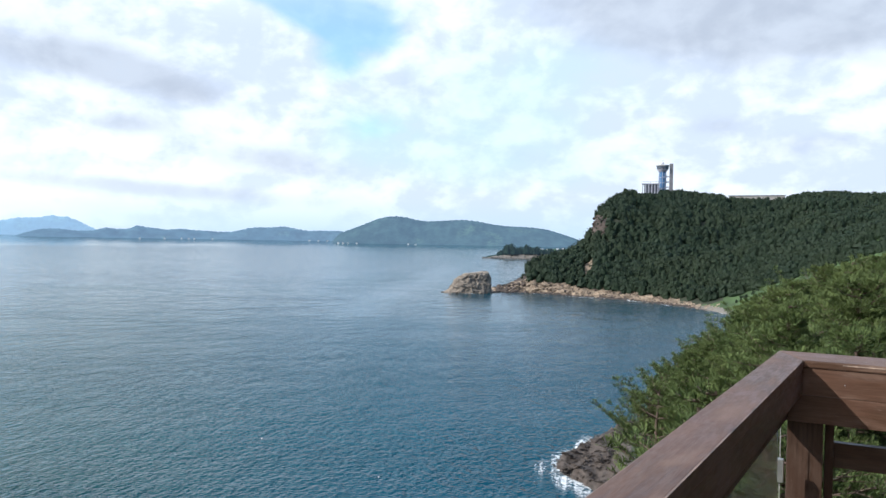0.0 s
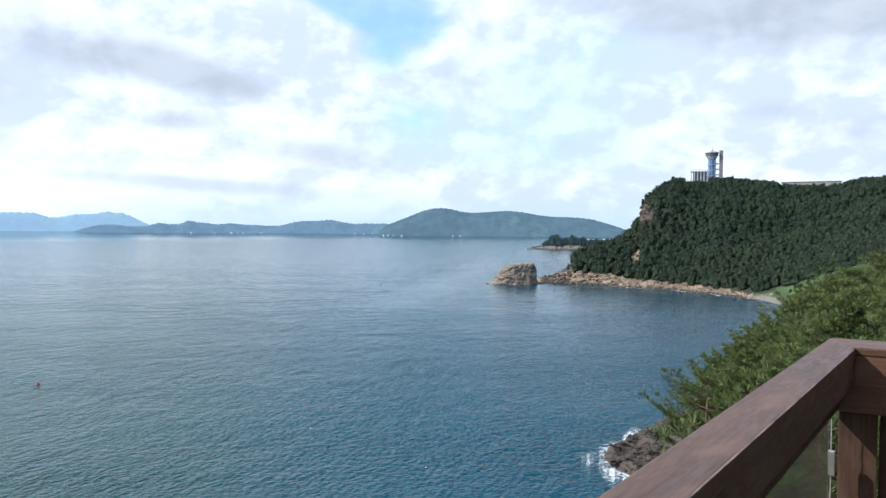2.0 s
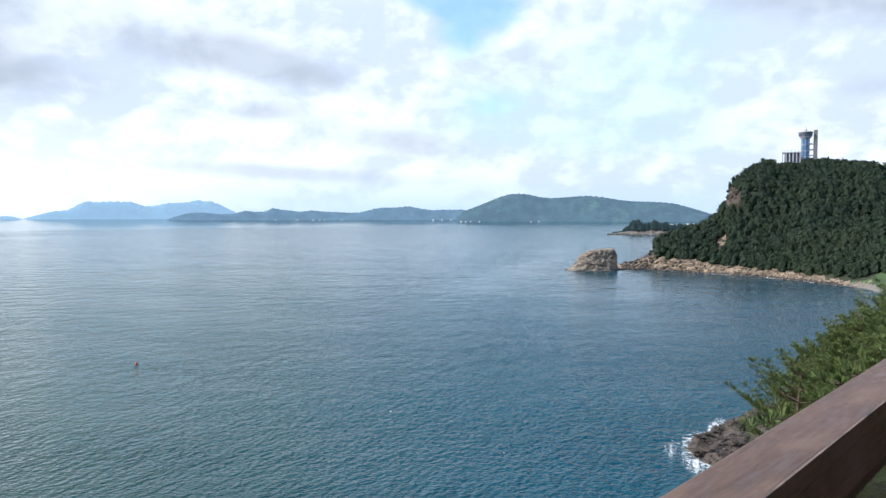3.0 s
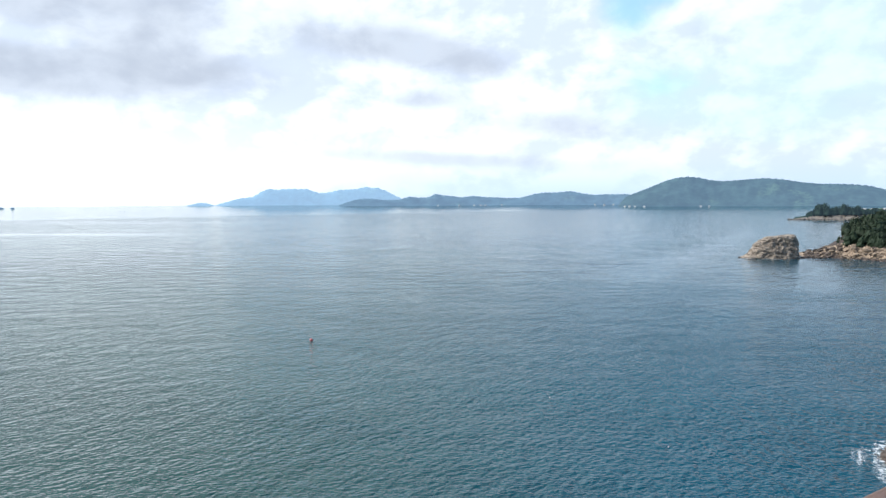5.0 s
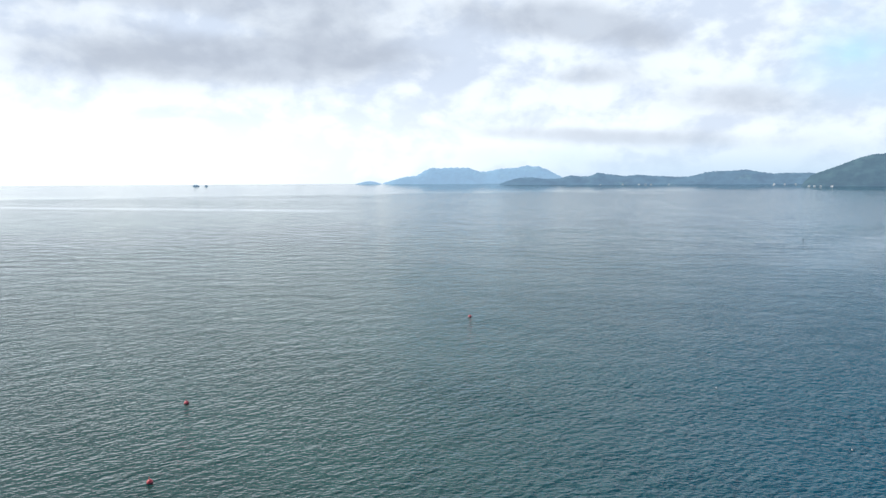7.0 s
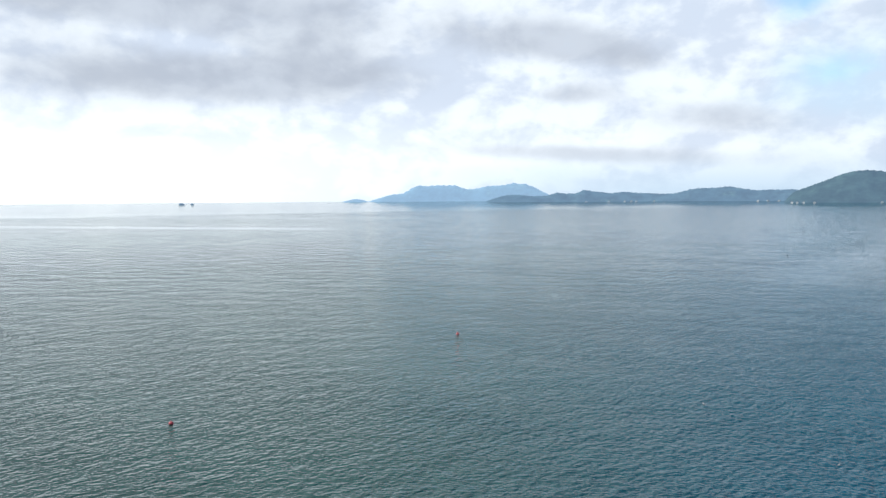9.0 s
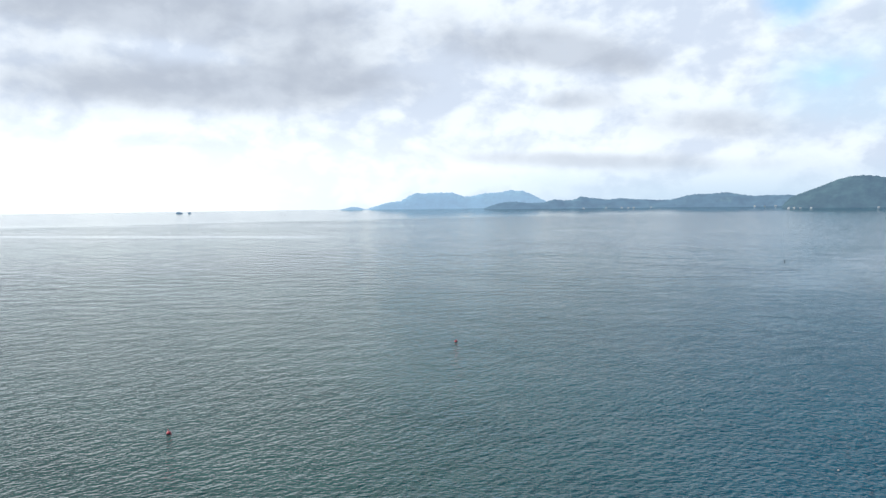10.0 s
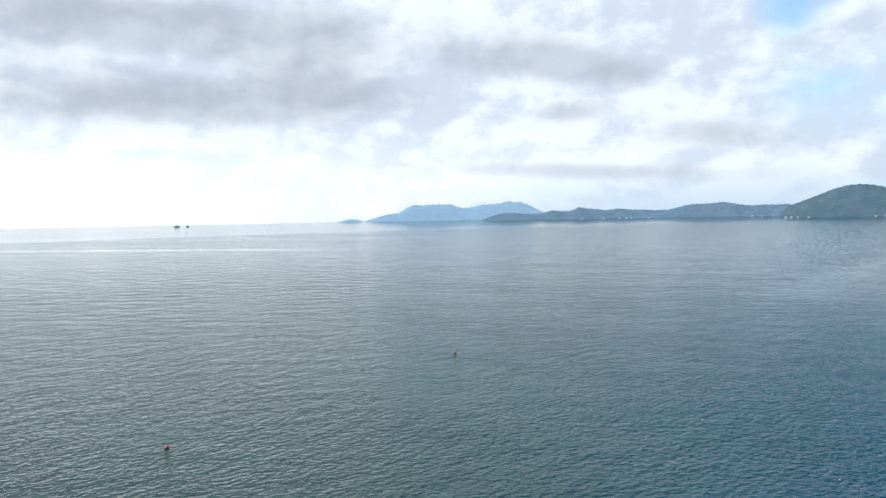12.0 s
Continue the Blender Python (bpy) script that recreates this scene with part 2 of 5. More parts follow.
    steep = n.math("MULTIPLY", steep, n.math("SUBTRACT", 1.0, n.math("MULTIPLY", lee, 0.25)))
    steep = n.math("MULTIPLY", steep, n.math("SUBTRACT", 1.0, n.math("MULTIPLY", smooth, 0.80)))
    # far out, crests hide the backs of the waves: the slopes that face the shore are what is left to see
    facing = n.math("DIVIDE", n.math("MULTIPLY_ADD", n.step(r, 2000.0, 3400.0), 0.021, n.math("MULTIPLY", steep, n.step(r, 120.0, 1100.0, FACING_NEAR, FACING_FAR))), r)
    lean_x = n.math("SUBTRACT", n.math("MULTIPLY", n.math("DIVIDE", n.math("SUBTRACT", here, right), tiny), steep), n.math("MULTIPLY", px, facing))
    lean_y = n.math("SUBTRACT", n.math("MULTIPLY", n.math("DIVIDE", n.math("SUBTRACT", here, ahead), tiny), steep), n.math("MULTIPLY", py, facing))
    turned_up = n.add("ShaderNodeVectorMath", op="NORMALIZE")
    n.link(n.xyz(lean_x, lean_y, 1.0), turned_up.inputs[0])
    n.link(turned_up.outputs[0], bsdf.inputs["Normal"])
    bay = n.step(n.math("DIVIDE", n.math("ADD", px, n.math("MULTIPLY", py, 0.25)), r), -0.55, 0.30)
    turbid = n.mix(n.step(drift, 0.35, 0.65), (0.005, 0.038, 0.034), (0.008, 0.050, 0.045))
    clear = n.mix(n.step(drift, 0.35, 0.65), (0.001, 0.040, 0.064), (0.002, 0.052, 0.080))
    n.link(n.mix(bay, turbid, clear), bsdf.inputs["Base Color"])
    bsdf.inputs["IOR"].default_value = 1.33
    n.link(n.step(r, 150.0, 1800.0, 0.06, 0.085), bsdf.inputs["Roughness"])


# wave size, bearing of the crests, stretch along them, height near and far, detail
WAVES = [(0.5, 70.0, 0.75, 0.13, 0.0, 1.0), (0.9, 50.0, 0.7, 0.34, 0.05, 1.0), (1.6, 12.0, 0.6, 0.36, 0.15, 0.0), (2.8, 78.0, 0.65, 0.20, 0.42, 0.0), (5.0, 3.0, 0.5, 0.40, 0.72, 0.0), (13.0, 60.0, 0.55, 0.30, 1.70, 0.0)]
STEEP_NEAR, STEEP_FAR, FACING_NEAR, FACING_FAR = 1.3, 0.75, 0.075, 0.022
SLICK_WAY = (-0.30, 0.954)
# distance off along SLICK_WAY, width, waviness, strength
SLICKS = [(1205.0, 55.0, 0.8, 1.0), (1390.0, 40.0, 1.4, 0.5), (1040.0, 20.0, 1.2, 0.4), (1900.0, 110.0, 1.0, 0.5)]


def wood_build(n, bsdf, out, up=False, deep=1.0):
    p = coords(n)
    if up:
        p = n.mapped(p, (1, 1, 1), (0, radians(90), 0))
    own = n.add("ShaderNodeObjectInfo").outputs["Random"]
    moved = n.add("ShaderNodeVectorMath", op="ADD")
    n.link(p, moved.inputs[0])
    n.link(n.xyz(n.math("MULTIPLY", own, 40.0), own, n.math("MULTIPLY", own, 7.0)), moved.inputs[1])
    q = moved.outputs[0]
    grain = n.noise(n.mapped(q, (1.4, 26.0, 26.0)), 3.0, 6.0, 0.65, 0.8)
    worn = n.noise(n.mapped(q, (2.0, 5.0, 5.0)), 2.2, 5.0, 0.6, 0.5)
    scuff = n.noise(n.mapped(q, (3.0, 14.0, 14.0)), 5.0, 4.0, 0.6, 0.3)
    # deep below 1 darkens the wood to stand for shade and dimmed sun.
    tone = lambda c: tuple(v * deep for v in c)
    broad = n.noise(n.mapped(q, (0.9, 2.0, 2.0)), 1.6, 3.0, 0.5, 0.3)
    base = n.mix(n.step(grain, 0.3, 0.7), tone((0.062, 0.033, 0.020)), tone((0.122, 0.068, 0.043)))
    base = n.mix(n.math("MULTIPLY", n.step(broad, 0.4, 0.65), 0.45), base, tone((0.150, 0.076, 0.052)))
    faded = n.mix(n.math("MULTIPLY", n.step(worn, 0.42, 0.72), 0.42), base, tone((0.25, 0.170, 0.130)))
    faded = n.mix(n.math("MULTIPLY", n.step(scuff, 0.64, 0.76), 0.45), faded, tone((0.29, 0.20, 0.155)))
    n.link(faded, bsdf.inputs["Base Color"])
    n.link(n.step(n.math("ADD", n.math("MULTIPLY", worn, 0.6), n.math("MULTIPLY", scuff, 0.4)), 0.35, 0.65, 0.36, 0.62), bsdf.inputs["Roughness"])
    bsdf.inputs["Specular IOR Level"].default_value = 0.36
    bump(n, bsdf, n.math("ADD", grain, n.math("MULTIPLY", scuff, 0.6)), 0.35, 0.004)


def foliage(name, dark, light, top):
    def build(n, bsdf, out):
        isle = n.add("ShaderNodeNewGeometry").outputs["Random Per Island"]
        own = n.add("ShaderNodeObjectInfo").outputs["Random"]
        p = coords(n)
        patch = n.noise(p, 0.022, 4.0)
        c = n.mix(isle, dark, light)
        c = n.mix(n.math("MULTIPLY", n.step(patch, 0.4, 0.65), 0.5), c, top)
        c = n.mix(n.math("MULTIPLY", own, 0.45), c, top)
        n.link(c, bsdf.inputs["Base Color"])
        bsdf.inputs["Roughness"].default_value = 0.7
        bsdf.inputs["Specular IOR Level"].default_value = 0.2
    return material(name, build)


def rock_build(dark, light, size, strata):
    def build(n, bsdf, out):
        p = coords(n)
        big = n.noise(p, 0.25 / size, 5.0, 0.6, 0.5)
        lines = n.noise(n.mapped(p, (0.25, 0.25, 3.0), (radians(12), radians(18), 0)), 0.8 / size, 5.0, 0.65, 0.6)
        grain = n.noise(p, 6.0 / size, 5.0, 0.7)
        f = n.math("ADD", n.math("MULTIPLY", big, 0.6), n.math("MULTIPLY", lines, 0.4 * strata))
        c = n.mix(n.step(f, 0.3, 0.68), dark, light)
        c = n.mix(n.math("MULTIPLY", n.step(grain, 0.5, 0.75), 0.35), c, tuple(v * 0.55 for v in dark))
        n.link(c, bsdf.inputs["Base Color"])
        bsdf.inputs["Roughness"].default_value = 0.85
        bump(n, bsdf, n.math("ADD", grain, n.math("MULTIPLY", lines, 2.0)), 0.7, 0.25 * size)
    return build


# Far land with aerial haze put into its colour as a bluish glow.
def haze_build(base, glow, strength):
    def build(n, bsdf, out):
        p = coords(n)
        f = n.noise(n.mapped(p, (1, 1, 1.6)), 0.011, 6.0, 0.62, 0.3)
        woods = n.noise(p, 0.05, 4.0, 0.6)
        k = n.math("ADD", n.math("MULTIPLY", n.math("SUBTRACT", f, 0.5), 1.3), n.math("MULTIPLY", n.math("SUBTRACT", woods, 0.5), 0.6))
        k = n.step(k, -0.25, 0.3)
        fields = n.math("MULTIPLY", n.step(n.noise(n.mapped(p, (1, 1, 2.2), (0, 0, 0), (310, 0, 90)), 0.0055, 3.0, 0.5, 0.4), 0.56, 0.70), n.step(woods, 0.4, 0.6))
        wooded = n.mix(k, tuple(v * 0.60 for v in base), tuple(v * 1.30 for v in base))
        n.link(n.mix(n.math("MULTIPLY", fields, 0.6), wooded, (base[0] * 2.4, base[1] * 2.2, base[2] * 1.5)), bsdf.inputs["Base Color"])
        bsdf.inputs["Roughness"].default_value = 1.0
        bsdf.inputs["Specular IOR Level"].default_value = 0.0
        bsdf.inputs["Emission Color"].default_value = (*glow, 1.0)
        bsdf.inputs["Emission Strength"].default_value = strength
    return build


def foam_build(n, bsdf, out):
    p = coords(n)
    bits = n.noise(p, 0.55, 8.0, 0.74, 2.2)
    edge = n.add("ShaderNodeAttribute")
    edge.attribute_name = "thick"
    cover = n.step(n.math("ADD", bits, n.math("MULTIPLY", edge.outputs["Fac"], 0.34)), 0.62, 0.92)
    bsdf.inputs["Base Color"].default_value = (0.82, 0.86, 0.88, 1)
    bsdf.inputs["Roughness"].default_value = 0.9
    clear, both = n.add("ShaderNodeBsdfTransparent"), n.add("ShaderNodeMixShader")
    n.link(cover, both.inputs[0])
    n.link(clear.outputs[0], both.inputs[1])
    n.link(bsdf.outputs[0], both.inputs[2])
    n.link(both.outputs[0], out.inputs[0])


def glass_build(n, bsdf, out):
    bsdf.inputs["Base Color"].default_value = (0.80, 0.84, 0.80, 1)
    bsdf.inputs["Transmission Weight"].default_value = 1.0
    bsdf.inputs["IOR"].default_value = 1.05
    film, both = n.add("ShaderNodeBsdfDiffuse"), n.add("ShaderNodeMixShader")
    film.inputs[0].default_value = (0.30, 0.29, 0.25, 1)
    dirt = n.noise(coords(n), 6.0, 5.0, 0.6)
    n.link(n.step(dirt, 0.3, 0.75, 0.14, 0.34), both.inputs[0])
    bsdf.inputs["Roughness"].default_value = 0.04
    n.link(bsdf.outputs[0], both.inputs[1])
    n.link(film.outputs[0], both.inputs[2])
    n.link(both.outputs[0], out.inputs[0])


WATER = material("sea_water", water_build)
WOOD = material("stained_wood", wood_build)
# Darker copies of the stained wood hold the shade on posts and lower rails.
WOOD_UP_SHADED = material("shaded_upright_wood", lambda n, bsdf, out: wood_build(n, bsdf, out, True, 0.52))
WOOD_SHADED = material("shaded_wood", lambda n, bsdf, out: wood_build(n, bsdf, out, False, 0.6))
NEEDLES = foliage("pine_needles", (0.046, 0.075, 0.026), (0.100, 0.138, 0.042), (0.128, 0.150, 0.046))
# Headland greens are darkened for the cloud shade and self-shadowing on the hill.
WOODS = foliage("shaded_wood_crowns", (0.009, 0.019, 0.0105), (0.012, 0.025, 0.012), (0.020, 0.030, 0.0125))
BARK = plain("bark", (0.11, 0.075, 0.055), 0.9, 0, 0.35, 9.0)
SOIL = plain("forest_floor", (0.024, 0.030, 0.016), 0.95, 0, 0.4, 0.3)
GRASS = plain("meadow_grass", (0.045, 0.078, 0.026), 0.9, 0, 0.35, 0.06)
SAND = plain("pebble_beach", (0.17, 0.152, 0.128), 0.9, 0, 0.25, 0.6)
SHORE = material("tan_shore_rock", rock_build((0.085, 0.064, 0.047), (0.36, 0.275, 0.195), 2.2, 1.0))
CLIFF = material("brown_cliff_rock", rock_build((0.030, 0.022, 0.019), (0.100, 0.072, 0.056), 5.0, 1.0))
STACK = material("layered_stack_rock", rock_build((0.13, 0.107, 0.085), (0.40, 0.33, 0.26), 1.5, 0.7))
REEF = material("dark_reef_rock", rock_build((0.022, 0.017, 0.014), (0.105, 0.080, 0.064), 0.8, 1.0))
FOAM = material("sea_foam", foam_build)
GLASS = material("dusty_glass", glass_build)
STEEL = plain("clip_steel", (0.55, 0.55, 0.53), 0.35, 0.9, 0.1, 30.0)
# Tower paints are darkened in colour for the cloud shade on its faces.
SHAFT_PAINT = plain("shaded_grey_cladding", (0.15, 0.15, 0.165), 0.7, 0, 0.2, 0.3)
LILAC_PAINT = plain("shaded_lilac_concrete", (0.42, 0.42, 0.48), 0.7, 0, 0.12, 0.4)
BEIGE_WALL = plain("beige_render", (0.30, 0.28, 0.26), 0.8, 0, 0.12, 0.1)
WHITE_PAINT = plain("white_paint", (0.75, 0.76, 0.77), 0.5, 0, 0.06, 0.5)
GREY_PAINT = plain("grey_concrete", (0.36, 0.35, 0.34), 0.8, 0, 0.15, 0.4)
DARK_PAINT = plain("dark_cladding", (0.06, 0.075, 0.10), 0.4, 0, 0.2, 0.5)
TOWER_GLASS = plain("blue_tower_glass", (0.06, 0.15, 0.29), 0.25, 0.1, 0.3, 0.4)
ARRIS = plain("rubbed_wood_edge", (0.17, 0.115, 0.088), 0.55, 0, 0.65, 7.0)
WORN = plain("bare_worn_wood", (0.36, 0.27, 0.21), 0.6, 0, 0.5, 14.0)
RED_PLASTIC = plain("red_plastic", (0.55, 0.06, 0.07), 0.45, 0, 0.2, 2.0)
NET_BLACK = plain("black_float", (0.02, 0.02, 0.025), 0.5, 0, 0.2, 2.0)
# Island blue is distance haze, added as emission; the hills give no light.
NEAR_ISLE = material("haze_glow_green_hill", haze_build((0.028, 0.050, 0.044), (0.19, 0.29, 0.43), 0.52))
MID_ISLE = material("haze_glow_blue_hill", haze_build((0.042, 0.075, 0.088), (0.26, 0.38, 0.55), 0.52))
FAR_ISLE = material("haze_glow_far_hill", haze_build((0.045, 0.085, 0.105), (0.40, 0.58, 0.78), 0.78))
# The point's woods carry their haze as a weak emission too.
HEADLAND = material("haze_glow_headland_woods", haze_build((0.020, 0.034, 0.026), (0.10, 0.15, 0.19), 0.20))
# Pale shore rock, greyed in its colour for distance haze.
PALE_HAZED_SHORE = material("pale_hazed_shore_rock", rock_build((0.12, 0.105, 0.09), (0.27, 0.24, 0.21), 4.0, 0.6))


# ---------------------------------------------------------------- builders
def raw(name, verts, faces, mats, index=None, smooth=False):
    """A mesh object from numpy arrays; faces: an (n, k) array."""
    me = bpy.data.meshes.new(name)
    verts, faces = np.asarray(verts, np.float32), np.asarray(faces, np.int32)
    k = faces.shape[1]
    me.vertices.add(len(verts))
    me.vertices.foreach_set("co", verts.ravel())
    me.loops.add(faces.size)
    me.loops.foreach_set("vertex_index", faces.ravel())
    me.polygons.add(len(faces))
    me.polygons.foreach_set("loop_start", np.arange(0, faces.size, k, dtype=np.int32))
    for m in mats if isinstance(mats, (list, tuple)) else [mats]:
        me.materials.append(m)
    if index is not None:
        me.polygons.foreach_set("material_index", np.asarray(index, np.int32))
    me.polygons.foreach_set("use_smooth", np.full(len(faces), smooth, dtype=bool))
    me.update(calc_edges=True)
    me.validate()
    return new(name, me)


def under(ob, parent, local=None):
    ob.parent = parent
    if local is not None:
        ob.matrix_basis = local
    return ob


def part(name, bm, mat, parent, label="", local=None, smooth=False):
    """Links a bmesh as one mesh object under a thing or a part."""
    me = bpy.data.meshes.new(name)
    bm.to_mesh(me)
    bm.free()
    me.materials.append(mat)
    for p in me.polygons:
        p.use_smooth = smooth
    ob = new(name, me)
    if label:
        tagged(ob, label)
    return under(ob, parent, local)


def box(bm, lo, hi, bevel=0.0):
    made = bmesh.ops.create_cube(bm, size=1.0)["verts"]
    size, mid = Vector(hi) - Vector(lo), (Vector(hi) + Vector(lo)) / 2
    for v in made:
        v.co = Vector(v.co[k] * size[k] + mid[k] for k in range(3))
    if bevel:
        edges = list({e for v in made for e in v.link_edges})
        bmesh.ops.bevel(bm, geom=edges, offset=bevel, segments=2, profile=0.5, affect="EDGES")
    return bm


def turned(bm, rings, sides=16):
    """A closed surface of revolution about z from (radius, z) rings."""
    loops = []
    for r, z in rings:
        loops.append([bm.verts.new((r * math.cos(2 * math.pi * k / sides), r * math.sin(2 * math.pi * k / sides), z)) for k in range(sides)])
    for a, b in zip(loops, loops[1:]):
        for k in range(sides):
            bm.faces.new((a[k], a[(k + 1) % sides], b[(k + 1) % sides], b[k]))
    bm.faces.new(loops[0][::-1])
    bm.faces.new(loops[-1])
    return bm


def tables(*pairs):
    xs, ys = zip(*pairs)
    return lambda v: np.interp(v, xs, ys)


def wave_noise(x, y, size, seed=0, octaves=4):
    """Smooth numpy noise between about -1 and 1, from turned sine sums."""
    rng = np.random.RandomState(seed)
    total, amp, f = 0.0, 1.0, 1.0 / size
    norm = 0.0
    for _ in range(octaves):
        for _ in range(3):
            a, p = rng.uniform(0, 2 * np.pi, 2)
            g = f * rng.uniform(0.7, 1.4)
            total = total + amp * np.sin(2 * np.pi * g * (x * np.cos(a) + y * np.sin(a)) + p)
        norm += amp * 1.6
        amp, f = amp * 0.55, f * 2.05
    return total / norm


# ---------------------------------------------------------------- the lie of the land, by bearing (degrees right of +y) and distance
shore_near = tables((-180, 600), (-110, 160), (-80, 95), (-60, 82), (-20, 80), (0, 100), (8, 118), (12, 132), (13.2, 150), (14.3, 208), (17, 235), (20, 300), (22, 420), (24, 640), (40, 700), (80, 900), (130, 900), (180, 600))
# The steep rise behind the eye is unseen, added to block sky light.
canopy = tables((-180, 40), (-130, 34), (-105, 10), (-80, -12), (-60, -25), (8, -25), (12, -21), (13.5, -14.5), (15.2, -12.0), (17, -10.6), (18.6, -8.8), (20, -7.2), (21.5, -6.2), (23.4, -4.4), (26, -2.9), (28.9, -2.1), (31.8, -0.9), (40, 1.0), (60, 6), (85, 18), (120, 36), (180, 40))
canopy_high = tables((-180, 7), (-80, 5), (-60, 4), (11, 4), (14, 8.6), (24, 8.3), (180, 8.0))
canopy_end = tables((-180, 120), (-100, 60), (-80, 40), (-60, 30), (8, 40), (12, 60), (14, 74), (18, 88), (22, 108), (26, 130), (32, 165), (60, 220), (90, 160), (180, 120))
shore_far = tables((3.6, 790), (4.4, 777), (5.2, 768), (7.1, 762), (9.8, 737), (14.1, 711), (17.5, 674), (20.3, 635), (21.9, 612), (23, 560), (25, 420), (32, 330), (60, 330))
back_far = tables((3.8, 786), (5, 800), (7, 850), (9.7, 930), (11.2, 1020), (12, 1300), (14, 1700), (60, 1900))
crest_far = tables((4.0, 783), (6.8, 800), (9.7, 830), (11.2, 880), (12, 930), (13.5, 1000), (17, 1120), (20, 1200), (60, 1250))
crest_up = tables((3.8, -4.1), (4.4, -3.8), (5.7, -3.15), (6.5, -2.45), (6.85, -1.95), (7.9, -1.3), (9.7, -0.8), (11.2, 0.1), (11.7, 1.0), (12.0, 2.2), (12.66, 2.9), (13.5, 3.62), (14.35, 3.98), (17.3, 4.05), (19.7, 3.82), (21.7, 3.55), (25.5, 3.5), (27.3, 3.62), (31.7, 3.55), (60, 3.5))
tree_room = tables((3.8, 0.5), (5.5, 1), (6.8, 5), (8, 8), (11, 7.5), (12.2, 4), (13.5, 6), (60, 8))
reef_inner = tables((8, 178), (9.1, 177), (9.8, 172), (11.0, 168), (12.1, 164), (13, 152), (14, 130), (18, 120))
reef_outer = tables((8, 176), (9.1, 178), (10, 188), (11.8, 199), (13.3, 207), (14.8, 214), (16, 226), (18, 240))
wood_start = tables((3.8, 800), (6.5, 774), (9.8, 749), (14.1, 722), (17.5, 689), (20.3, 658), (22, 652), (27.5, 630), (32, 610), (60, 600))
wood_foot = tables((3.8, 3), (6.5, 12), (9.8, 9.5), (14.1, 5.5), (17.5, 4.2), (20.3, 4), (22, 10), (24, 20), (27.5, 39), (31.7, 64), (60, 80))


def coast_far(az):
    return shore_far(az) + 5 * wave_noise(az * 12.0, az * 3.0, 22, 12)


def land(az, r):
    """Height of the land over the sea at a bearing and a distance."""
    x, y = r * np.sin(np.radians(az)), r * np.cos(np.radians(az))
    small, large = wave_noise(x, y, 26, 3), wave_noise(x, y, 140, 5, 3)
    # the slope under the deck
    end, coast = canopy_end(az), shore_near(az)
    slope = lambda d: EYE + d * np.tan(np.radians(canopy(az))) - canopy_high(az)
    inner = np.minimum(r, end)
    near = slope(inner)
    near = near + (53.2 - near) * np.clip(1 - (r - 5.0) / 11.0, 0, 1)
    drop = np.clip((r - end) / np.maximum(coast - 12 - end, 5), 0, 1)
    near = np.where(r > end, near + (2.5 - near) * drop, near)
    near = np.maximum(near, 2.2 + 1.5 * wave_noise(x, y, 14, 8)) + 0.5 * small * np.clip((r - 8) / 20, 0, 1)
    near = np.where(r > coast - 7, near - (near + 4.0) * np.clip((r - coast + 7) / 11.0, 0, 1), near)
    # low reef running out from the foot of the slope
    inner_edge, outer_edge = reef_inner(az), reef_outer(az)
    deep = np.minimum(np.minimum(r - inner_edge, outer_edge - r), (az - 9.25) * 3.1)
    reef = -4.0 + (5.2 + 1.1 * wave_noise(x, y, 11, 8) + 0.8 * wave_noise(x, y, 4, 18) + 0.03 * (r - inner_edge)) * np.clip(deep / 7.0 + 0.62, 0, 1)
    near = np.maximum(near, np.where((az > 8) & (az < 18), reef, -5.0))
    # the wooded headland across the bay
    s, w, c, b = coast_far(az), wood_start(az), crest_far(az), back_far(az)
    w, c = np.maximum(w, s + 8), np.maximum(c, s + 14)
    foot = wood_foot(az)
    top = EYE + c * np.tan(np.radians(crest_up(az))) - tree_room(az)
    top = np.maximum(top, foot + 0.5)
    beach = foot * np.clip((r - s) / (w - s), 0, 1) ** 1.3
    up = np.clip((r - w) / np.maximum(c - w, 5), 0, 1)
    hill = foot + (top - foot) * (0.25 * up * up + 0.75 * np.sin(up * np.pi / 2) ** 0.95)
    hill = hill + (8.5 * large + 1.5 * small) * np.sin(up * np.pi) * np.clip((c - w) / 200, 0.1, 1)
    far = np.where(r < w, beach + 0.8 * small * np.clip((r - s) / 8, 0, 1), hill)
    away = np.clip((r - c) / np.maximum(b - c, 5), 0, 1)
    far = np.where(r > c, top - (top + 5) * away ** 1.6, far)
    far = np.where((r < s) | (az < 3.8) | (az > 100), -5.0 - 0 * r, far)
    far = np.where((r < s) & (r > s - 14) & (az > 3.8) & (az < 100), -5.0 * (s - r) / 14, far)
    far = far + (-5.0 - far) * np.clip((az - 70) / 30, 0, 1)
    return np.maximum(near, far)


def place(az, r):
    a = np.radians(az)
    return np.stack([r * np.sin(a), r * np.cos(a), land(az, r)], -1)


